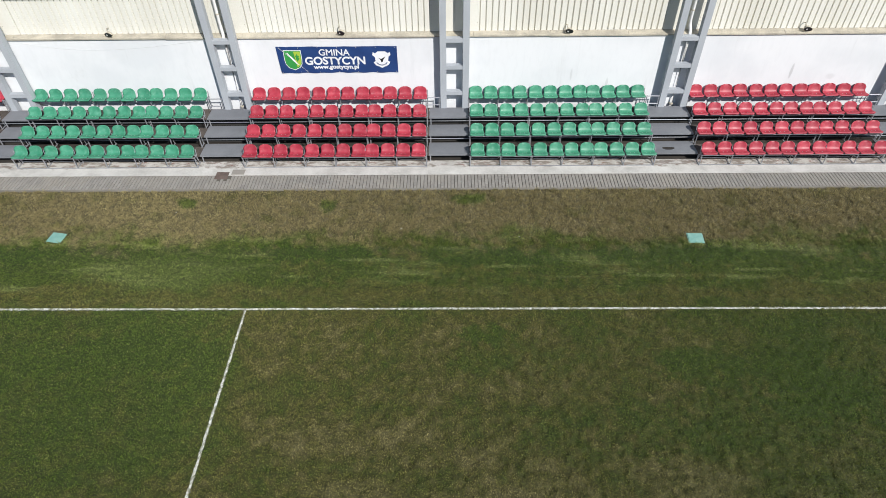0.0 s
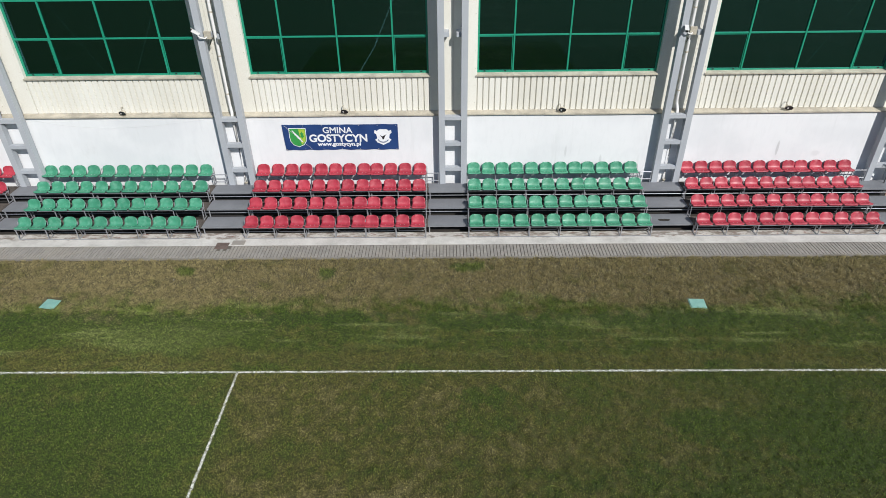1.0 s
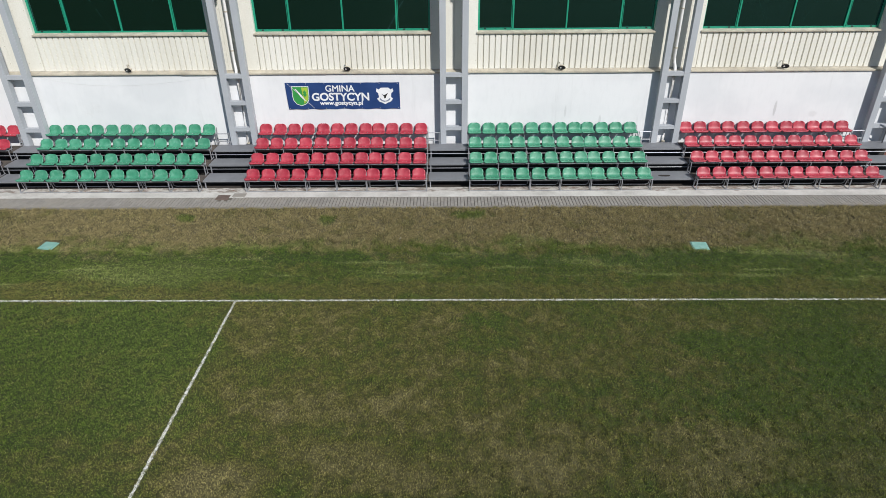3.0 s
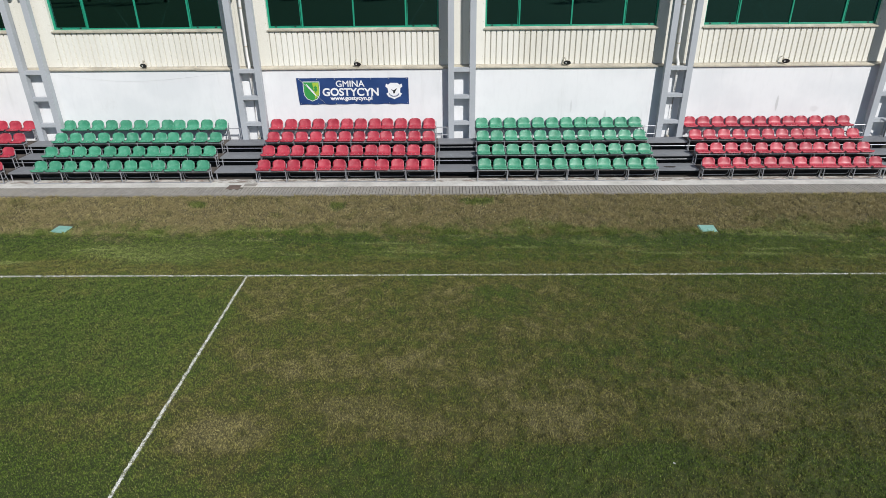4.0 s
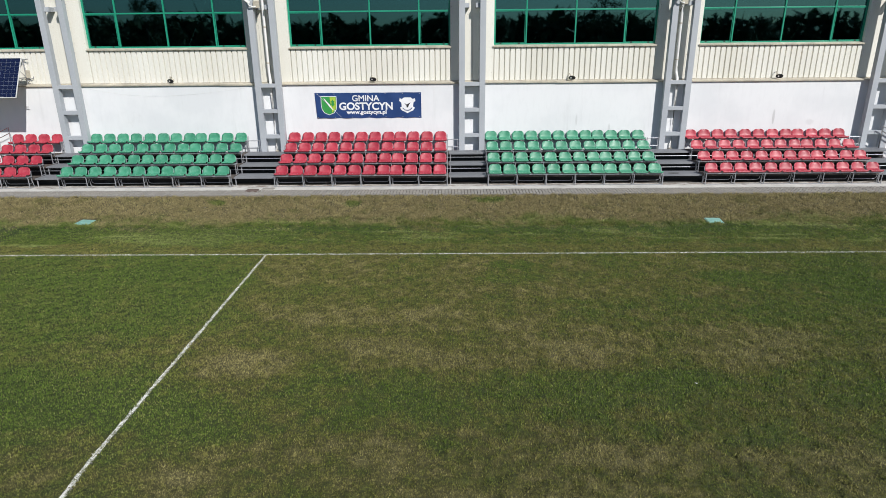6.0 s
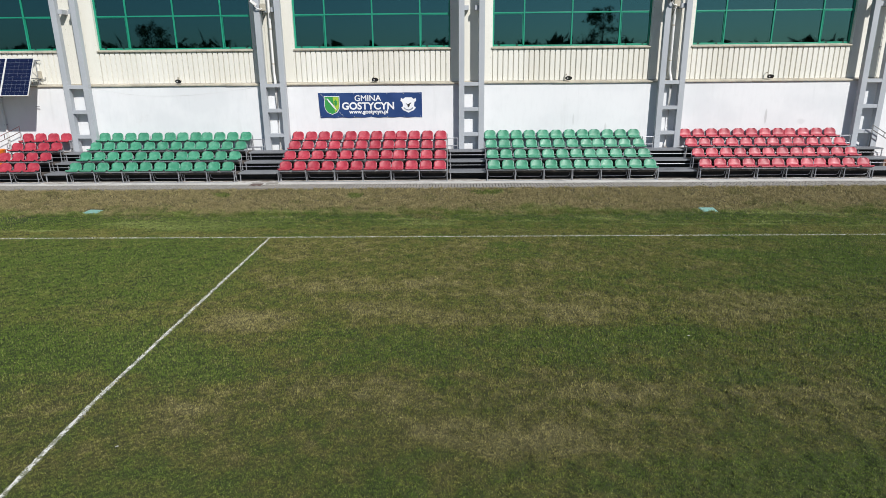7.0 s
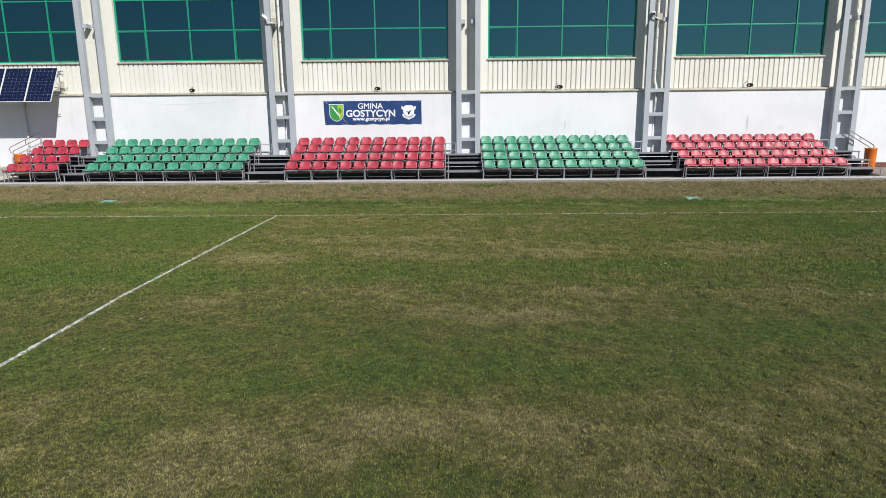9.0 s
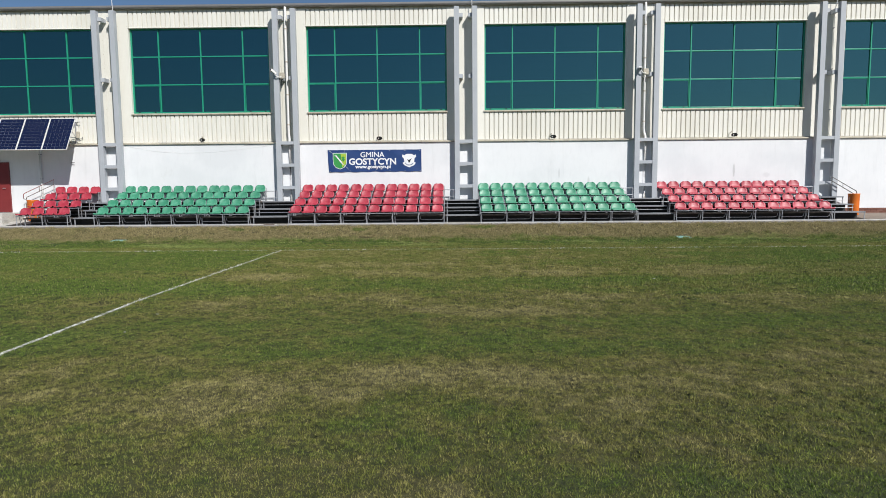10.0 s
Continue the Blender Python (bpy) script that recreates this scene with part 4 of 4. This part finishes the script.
def stand_deck(level):
    y0, y1, z = DECKS[level]
    thing = empty("stand_platform", (0, y0, PAVE))
    end = RIGHT_END[level]
    edges = [(LEFT_END, SEAT_SPANS[0][1], True)]
    for (_, xa), (xb, xc) in zip(SEAT_SPANS, SEAT_SPANS[1:]):
        edges += [(xa, xb, False), (xb, xc, True)]
    edges.append((SEAT_SPANS[-1][1], end, False))
    for xa, xb, under_seats in edges:
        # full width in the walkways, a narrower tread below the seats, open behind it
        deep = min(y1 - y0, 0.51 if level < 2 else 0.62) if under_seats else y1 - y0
        count = max(1, round((xb - xa) / 2.0))
        for i in range(count):
            x, xe = xa + (xb - xa) * i / count, xa + (xb - xa) * (i + 1) / count
            bm = block(x + 0.003, xe - 0.003, 0, deep, z - PAVE - 0.012, z - PAVE, 0.002)
            box(bm, x + 0.003, xe - 0.003, 0, 0.02, z - PAVE - 0.045, z - PAVE - 0.012)
            box(bm, x + 0.003, xe - 0.003, deep - 0.02, deep, z - PAVE - 0.045, z - PAVE - 0.012)
            # treads below seats get the darker colour, seat shade included
            panel = part("deck_panel", bm, TREAD if under_seats else DECK, thing, "dirty brown tread, darkened for the shade under the seats" if under_seats else "")
            for dy in (0.05, deep - 0.05):
                base = 0.0 if y0 + dy < 6.3 else (y0 + dy - 6.3) * 0.094
                part("post", bar([(x + 0.05, dy, base), (x + 0.05, dy, z - PAVE - 0.012)], 0.021, 6), ZINC, panel, "thin galvanised post")
    part("beam", block(LEFT_END, end, 0.3, 0.34, z - PAVE - 0.044, z - PAVE - 0.013), ZINC, thing)
    # added board: blocks light from behind and stands in for the dark gap
    part("dark_filler", block(LEFT_END + 0.02, end - 0.06, 0.40, 0.415, max(0.0, (y0 + 0.4 - 6.0) * 0.07) + 0.01, z - PAVE - 0.05), SHADE_BOARD, thing, "black filler board added for the shade below")
    for dy in (0.04, y1 - y0 - 0.05):
        part("end_post", bar([(end - 0.025, dy, max(0.0, (y0 + dy - 5.87) * 0.07)), (end - 0.025, dy, z - PAVE - 0.012)], 0.02, 6), ZINC, thing)
    if level:
        part("toe_rail", bar([(LEFT_END, 0.03, z - PAVE - 0.15), (end, 0.03, z - PAVE - 0.15)], 0.011, 6), ZINC, thing)
    tagged(thing, "grey sheet-metal platform of the terraced stand", "platform", "platforms of the stand")


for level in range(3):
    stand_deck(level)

outline = [(12.22 + 0.19 * math.cos(a) * (1 + 0.12 * math.sin(3 * a)), 6.06 + 0.085 * math.sin(a) * (1 + 0.15 * math.cos(2 * a)), 0.765) for a in (2 * math.pi * i / 20 for i in range(20))]
tagged(part("deck_stain", sheet(bmesh.new(), outline, (0, 0, 0.0035)), DIRT_SHADE), "dark oval stain on the grey platform", "stain")


def seat_shell():
    """A one-piece plastic bucket: rolled front lip, broad dished pan, narrower back with a rim rolled to the rear."""
    prof = [(-0.258, -0.024, 0.178), (-0.265, -0.008, 0.206), (-0.263, 0.006, 0.222), (-0.246, 0.015, 0.230), (-0.205, 0.008, 0.228), (-0.150, -0.006, 0.226), (-0.100, -0.014, 0.222), (-0.055, -0.008, 0.214), (-0.018, 0.012, 0.207),
            (0.011, 0.042, 0.205), (0.032, 0.078, 0.205), (0.048, 0.112, 0.208), (0.061, 0.144, 0.206), (0.073, 0.173, 0.197), (0.083, 0.197, 0.180), (0.092, 0.215, 0.156), (0.102, 0.227, 0.124), (0.113, 0.233, 0.084)]
    us = np.linspace(-1, 1, 11)
    y, z, hw = (np.array(c)[:, None] for c in zip(*prof))
    back = np.clip((z - 0.02) / 0.1, 0, 1)
    x = hw * us
    front = np.stack([x, y - 0.036 * back * us ** 2 + 0 * x, z + (1 - back) * np.where(np.arange(len(prof))[:, None] > 1, 0.022, -0.004) * us ** 2 + 0 * x], -1)
    along, across = np.gradient(front, axis=0), np.gradient(front, axis=1)
    way = np.cross(across, along)
    way /= np.linalg.norm(way, axis=-1, keepdims=True)
    bm = bmesh.new()
    skins = [[[bm.verts.new(p) for p in row] for row in front - d * way] for d in (0.0, 0.011)]
    rows_n, cols_n = x.shape
    for j in range(rows_n - 1):
        for i in range(cols_n - 1):
            for k, g in enumerate(skins):
                q = (g[j][i], g[j][i + 1], g[j + 1][i + 1], g[j + 1][i])
                bm.faces.new(q if k == 0 else q[::-1])
    ring = [(0, i) for i in range(cols_n)] + [(j, cols_n - 1) for j in range(1, rows_n)] + [(rows_n - 1, i) for i in range(cols_n - 2, -1, -1)] + [(j, 0) for j in range(rows_n - 2, 0, -1)]
    for (ja, ia), (jb, ib) in zip(ring, ring[1:] + ring[:1]):
        bm.faces.new((skins[0][jb][ib], skins[0][ja][ia], skins[1][ja][ia], skins[1][jb][ib]))
    return bm


def seat_model(material, colour):
    thing = empty("stadium_seat", (0, -30, -30))
    shell = part("shell", seat_shell(), material, thing, smooth=True)
    for s in (-1, 1):
        part("bracket", block(s * 0.12 - 0.014, s * 0.12 + 0.014, -0.22, -0.03, -0.05, -0.015), ZINC, thing)
        part("bolt", bar([(s * 0.06, -0.13, -0.010), (s * 0.06, -0.13, 0.001)], 0.011, 8), ALU, shell, "small bright bolt head")
    return tagged(thing, "glossy %s plastic stadium seat bolted to the stand" % colour, "seat", "seats of the stand")


def seat_frame(x0, count, row):
    """Steel frame under one row of seats: two rails and legs under every second seat."""
    y, z = 5.75 + STEP_Y * row, 0.915 + STEP_Z * row
    base = PAVE if row == 0 else DECKS[row - 1][2]
    thing = empty("seat_frame", (x0, y, base))
    w = count * 0.484 + 0.01
    h = z - base
    for dy in (-0.205, -0.045):
        part("rail", block(-0.02, w, dy - 0.015, dy + 0.015, h - 0.075, h - 0.05), ZINC, thing)
    if not row:
        part("foot_rail", block(0.0, w, -0.222, -0.196, 0.0, 0.022), ZINC, thing)
    legs = count // 2
    for i in range(legs + 1):
        x = min(max(i * w / legs, 0.01), w - 0.02)
        bm = bmesh.new()
        tube(bm, [(x, -0.205, h - 0.06), (x, -0.198, 0.015)], 0.016, 6)
        tube(bm, [(x, -0.05, h - 0.06), (x, -0.01 if row else 0.03, 0.015)], 0.012, 6)
        box(bm, x - 0.014, x + 0.014, -0.225, 0.12 if not row else 0.04, 0.0, 0.02)
        tube(bm, [(x, -0.215, h - 0.06), (x, 0.0, h - 0.06)], 0.014, 6)
        tube(bm, [(x, -0.02, h - 0.06), (x, 0.015, h + 0.13)], 0.012, 6)
        part("leg", bm, ZINC, thing)
    if not row:
        # bent tubes between the legs, close to the ground
        for i in range(legs):
            xa, xb = i * w / legs + 0.05, (i + 1) * w / legs - 0.05
            part("brace", bar([(xa, 0.0, 0.26), (xa + 0.01, 0.02, 0.15), (xa + 0.07, 0.04, 0.11), (xb - 0.07, 0.04, 0.11), (xb - 0.01, 0.02, 0.15), (xb, 0.0, 0.26)], 0.010, 6), ZINC, thing)
    tagged(thing, "galvanised steel frame under a row of seats", "seat frame", "seat frames of the stand")


red_seat = seat_model(RED, "red")
green_seat = seat_model(GREEN_SEAT, "green")
rng = random.Random(3)
used = {}
BLOCKS = [(-11.5, 4, red_seat), (-8.58, 12, green_seat), (-1.28, 12, red_seat), (5.88, 12, green_seat), (13.10, 12, red_seat)]
for bx, count, model in BLOCKS:
    for row in range(4):
        y, z = 5.75 + STEP_Y * row, 0.915 + STEP_Z * row
        seat_frame(bx, count, row)
        for i in range(count):
            x = bx + 0.235 + i * 0.487 + (0.0 if i < 4 else 0.022 if i < 8 else -0.036) + rng.uniform(-0.008, 0.008)
            # the top row sits a little upright, close to the wall
            m = pose(x, y + rng.uniform(-0.006, 0.006) - 0.042 * (row == 3), z + rng.uniform(-0.003, 0.003), rng.uniform(-1.0, 1.0) + 5.0 * (row == 3), 0, rng.uniform(-1.5, 1.5))
            if model not in used:
                used[model] = True
                model.matrix_basis = m
            else:
                copy_thing(model, m)


def back_rail(x0, x1):
    """Low tube barrier behind the gap between two blocks of seats."""
    thing = empty("guard_rail", (x0, 7.68, DECKS[2][2]))
    for z in (0.13, 0.40):
        part("rail", bar([(0, 0, z), (x1 - x0, 0, z)], 0.016, 6), ZINC, thing)
    for x in (0.02, x1 - x0 - 0.02):
        part("post", bar([(x, 0, 0), (x, 0, 0.42)], 0.016, 6), ZINC, thing)
    tagged(thing, "low galvanised tube rail behind the walkway", "guard rail", "guard rails of the stand")


for a, b in ((-9.55, -9.5), (-2.72, -2.3), (4.5, 4.9), (11.75, 12.1), (18.95, 19.3)):
    back_rail(a - 0.05, b + 0.02)


def stair_rail(x0, x1, y, material, label):
    """Sloping tube handrail with two rails at an end of the stand."""
    s = 1 if x1 > x0 else -1
    thing = empty("handrail", (x0, y, 0))
    L = abs(x1 - x0)
    top, low = 2.1, 1.5
    up = bar([(0, 0, 1.32), (0, 0, top), (s * L * 0.97, 0, low + 0.02), (s * L, 0, low - 0.06), (s * L, 0, PAVE + 0.02)], 0.02, 8)
    part("top_rail", up, material, thing, smooth=True)
    part("lower_rail", bar([(0, 0, top - 0.16), (s * L, 0, low - 0.16)], 0.018, 8), material, thing)
    part("strut", bar([(s * L * 0.45, 0, top - 0.16 - 0.45 * 0.6), (s * L * 0.45, 0, top - 0.45 * 0.6)], 0.014, 6), material, thing)
    tagged(thing, label, "handrail", "handrails of the stand")


stair_rail(19.93, 20.96, 7.5, ROOF, "grey tube handrail at the end of the stand")

rail = empty("handrail", (-11.32, 7.6, 0))
part("top_rail", bar([(-0.06, 0, 1.30), (0, 0, 2.26), (-1.24, 0, 1.71), (-1.29, 0, 1.66), (-1.29, 0, 1.50)], 0.014, 8), RAIL_RED, rail, smooth=True)
part("lower_rail", bar([(-0.01, 0, 2.06), (-1.14, 0, 1.56), (-1.17, 0, 1.52), (-1.18, 0, 1.43), (-1.27, 0, 1.50)], 0.013, 8), BROWN_STEEL, rail, "bare brown tube")
part("strut", bar([(-0.62, 0, 1.80), (-0.62, 0, 1.985)], 0.014, 6), BROWN_STEEL, rail)
part("brace", bar([(0.0, 0, 2.10), (0.12, 0, 1.30)], 0.014, 6), ZINC, rail)
tagged(rail, "red and brown tube handrail at the end of the stand", "handrail", "handrails of the stand")


def bin_model(x, y, z):
    thing = empty("litter_bin", (x, y, z))
    part("drum", lathe(bmesh.new(), [(0.175, 0.0), (0.19, 0.02), (0.196, 0.4), (0.202, 0.80), (0.213, 0.815), (0.213, 0.84), (0.198, 0.845), (0.192, 0.80), (0.17, 0.1)], (0, 0, 0), 28), ORANGE, thing, smooth=True)
    part("post", bar([(-0.222, -0.06, 0.0), (-0.222, -0.06, 0.70), (-0.17, -0.05, 0.70)], 0.016, 8), BROWN_STEEL, thing)
    return tagged(thing, "round orange plastic litter bin beside the stand", "litter bin", "litter bins")


bin_model(20.62, 7.15, 0.575)
bin_model(-12.14, 7.45, 0.60)

# ---- left end: door, landing, solar panels, pipe ----
door = empty("door_1", (-14.0, WALL - 0.01, 0.93))
part("leaf", block(-0.56, 0.56, -0.04, 0.0, 0.02, 2.0, 0.006), DOOR_RED, door)
for q in ((-0.64, -0.56, 0, 2.06), (0.56, 0.62, 0, 2.06), (-0.56, 0.56, 2.0, 2.06)):
    part("frame", block(q[0], q[1], -0.06, 0.01, q[2], q[3], 0.004), DOOR_RED, door)
part("handle", bar([(0.44, -0.05, 1.0), (0.44, -0.09, 1.0), (0.34, -0.09, 1.0)], 0.012, 8), ALU, door, "steel lever handle")
tagged(door, "dark red painted steel door in the white wall", "door", kind="structure")
landing = part("landing", block(-16.0, -12.9, 6.7, WALL, 0.45, 0.93, 0.01), CONCRETE)
tagged(landing, "grey concrete landing before the door", "landing", kind="structure")
step = part("step", block(-16.0, -12.6, 6.3, 6.7, 0.45, 0.70, 0.01), CONCRETE)
tagged(step, "grey concrete step below the landing", "step", kind="structure")

pipe = empty("wall_pipe", (-12.05, 7.95, 0.6))
part("pipe", bar([(0, 0, 0), (0, 0, 2.95)], 0.04, 10), PALE, pipe, smooth=True)
for z in (0.6, 1.7, 2.7):
    part("clip", block(-0.05, 0.05, -0.03, 0.05, z - 0.015, z + 0.015), ZINC, pipe)
tagged(pipe, "white pipe running up the wall under the solar panels", "pipe")
stub = part("wall_stub", bar([(-10.76, 8.0, 2.96), (-10.76, 7.92, 2.96), (-10.61, 7.90, 2.955)], 0.016, 6), ZINC)
tagged(stub, "short grey steel stub on the white wall", "bracket")

PTOP, PLOW = Vector((0, 7.36, 4.66)), Vector((0, 6.66, 3.38))


def solar_panel(x):
    slope = (PTOP - PLOW).length
    thing = empty("solar_panel", (x, PLOW.y, PLOW.z))
    tilt = math.degrees(math.atan2(PTOP.z - PLOW.z, PTOP.y - PLOW.y))
    thing.rotation_euler = (radians(tilt), 0, 0)
    W = 0.985
    for q in ((0, 0.016, 0, slope), (W - 0.016, W, 0, slope), (0.016, W - 0.016, 0, 0.02), (0.016, W - 0.016, slope - 0.02, slope)):
        part("frame", block(q[0], q[1], q[2], q[3], -0.02, 0.02, 0.003), PALE, thing)
    backsheet = part("backsheet", block(0.016, W - 0.016, 0.02, slope - 0.02, -0.006, 0.004), STEEL, thing)
    mesh = None
    cw, ch = (W - 0.04) / 6, (slope - 0.046) / 10
    for i in range(6):
        for j in range(10):
            if mesh is None:
                bm = block(0.0022, cw - 0.0022, 0.0022, ch - 0.0022, 0, 0.003)
                mesh = bpy.data.meshes.new("cell")
                bm.to_mesh(mesh)
                bm.free()
                mesh.materials.append(CELL)
            cell = new("cell", mesh)
            cell.location = (0.02 + i * cw, 0.023 + j * ch, 0.0045)
            cell.parent = backsheet
    return tagged(thing, "tilted dark blue solar panel in an aluminium frame", "solar panel", "solar panels above the door")


first_panel = solar_panel(-11.11)
for i in range(1, 6):
    copy_thing(first_panel, Matrix.Translation((-11.11 - 1.0 * i, PLOW.y, PLOW.z)) @ first_panel.matrix_basis.to_3x3().to_4x4())


def panel_bracket(x):
    thing = empty("panel_bracket", (x, 8.0, 3.38))
    part("arm", block(-0.016, 0.016, -1.0, 0.16, 0.57, 0.60), ZINC, thing)
    part("top_arm", block(-0.02, 0.02, -0.64, 0.16, 1.20, 1.24), ALU, thing)
    part("upright", block(-0.02, 0.02, 0.13, 0.17, 0.36, 1.24), ALU, thing)
    part("strut", bar([(0, -1.28, -0.03), (0, -0.62, 1.20)], 0.018, 6), ALU, thing)
    part("brace", bar([(0, -0.62, 1.20), (0, 0.14, 0.6)], 0.012, 6), ALU, thing)
    tagged(thing, "aluminium bracket holding the solar panels to the wall", "bracket", "solar panel brackets")


for x in [-10.62 - i for i in range(6)]:
    panel_bracket(x)
for z in (4.60, 3.86):
    stub = part("wall_stub", bar([(-10.55, 8.17, z), (-10.55, 8.06, z), (-10.38, 8.05, z)], 0.018, 6), ZINC)
    tagged(stub, "short grey steel stub beside the solar panels", "bracket")
box_thing = empty("junction_box", (-10.52, 8.115, 4.06))
part("case", block(-0.05, 0.05, -0.05, 0.05, -0.1, 0.16, 0.006), LEDGE, box_thing)
part("conduit", bar([(0, 0, -0.08), (0.06, 0, -0.14), (0.16, 0, -0.12), (0.18, 0, -0.06)], 0.014, 6), ZINC, box_thing)
tagged(box_thing, "small weathered junction box beside the solar panels", "junction box")


# ---- inside the hall: bracing rods behind two windows ----
for k in (-2, 1):
    a, b = holes[k + 3]
    mid = (a + b) / 2
    for s in (-1, 1):
        rod = part("bracing_rod", bar([(mid + s * 2.3, 8.75, 8.2), (mid + s * 0.35, 8.75, 4.6)], 0.009, 5), PALE)
        tagged(rod, "thin pale steel bracing rod behind the window", "bracing rod", "bracing rods", kind="structure")

# ---- trees far behind, on the other side of the pitch ----
BARK = plain("bark", (0.045, 0.035, 0.026), (0.09, 0.07, 0.052), 0.9, 0, 3.0, 20.0, 0.5)
n = Nodes("leaf")
geo = n.add("ShaderNodeNewGeometry")
LEAF = n.done(n.mix(geo.outputs["Random Per Island"], (0.022, 0.042, 0.014), (0.055, 0.085, 0.028)), 0.7)


def tree(x, y, height, spread, conifer, seed):
    rng = np.random.default_rng(seed)
    thing = empty("tree", (x, y, 0))
    bm = bmesh.new()
    lathe(bm, [(0.32, -0.1), (0.24, 0.8), (0.17, height * 0.45), (0.06, height * 0.9)], (0, 0, 0), 9)
    tips = []
    for i in range(22):
        z = height * rng.uniform(0.22, 0.92)
        a = rng.uniform(0, 2 * math.pi)
        f = z / height
        reach = spread * ((1.05 - f) if conifer else math.sin(math.pi * min(f, 0.97)) ** 0.7) * rng.uniform(0.6, 1.0)
        tip = (reach * math.cos(a), reach * math.sin(a), z + (-0.3 if conifer else 0.9) * rng.uniform(0.3, 1.0))
        tube(bm, [(0, 0, z * 0.93), (tip[0] * 0.5, tip[1] * 0.5, (z + tip[2]) / 2), tip], 0.04, 5)
        tips.append(tip)
    part("trunk", bm, BARK, thing, smooth=True)
    count = 2600
    base = np.array(tips)[rng.integers(0, len(tips), count)] * np.stack([t := rng.uniform(0.35, 1.05, count), t, np.ones(count)], -1)
    centre = base + rng.normal(0, 1, (count, 3)) * (0.35, 0.35, 0.45)
    corner = centre[:, None] + rng.normal(0, 0.17, (count, 3, 3))
    mesh = bpy.data.meshes.new("crown")
    mesh.from_pydata(corner.reshape(-1, 3).tolist(), [], np.arange(3 * count).reshape(-1, 3).tolist())
    piece("crown", mesh, LEAF, thing)
    tagged(thing, "dark conifer across the pitch" if conifer else "broad dark tree across the pitch", "tree", "trees across the pitch")


for spec in ((-52.3, -90, 14.0, 4.2, False, 1), (-62, -92, 8.0, 3.0, False, 2), (-46, -88, 8.5, 2.6, False, 3), (33.3, -90, 15.6, 4.8, False, 4), (42, -94, 8.5, 3.2, False, 5),
             (14, -96, 8.8, 3.4, False, 6), (-20, -98, 7.6, 3.2, False, 7), (64, -92, 8.8, 3.6, False, 8), (-5, -94, 7.2, 3.0, False, 9), (88, -96, 9.5, 3.6, True, 10), (-90, -96, 9.0, 3.4, False, 11)):
    tree(*spec)
rng = np.random.default_rng(21)
count = 26000
fx = rng.uniform(-420, 420, count)
top = 11.2 + 0.9 * np.sin(fx * 0.045) + 0.8 * np.sin(fx * 0.16 + 1) + 0.7 * np.sin(fx * 0.5)
centre = np.stack([fx, rng.uniform(-190, -170, count), top * rng.uniform(0, 1, count) ** 0.7], -1)
corner = centre[:, None] + rng.normal(0, 1.5, (count, 3, 3))
mesh = bpy.data.meshes.new("far_woods")
mesh.from_pydata(corner.reshape(-1, 3).tolist(), [], np.arange(3 * count).reshape(-1, 3).tolist())
tagged(piece("far_woods", mesh, LEAF), "low dark line of woods far across the field", "woods", kind="stuff")
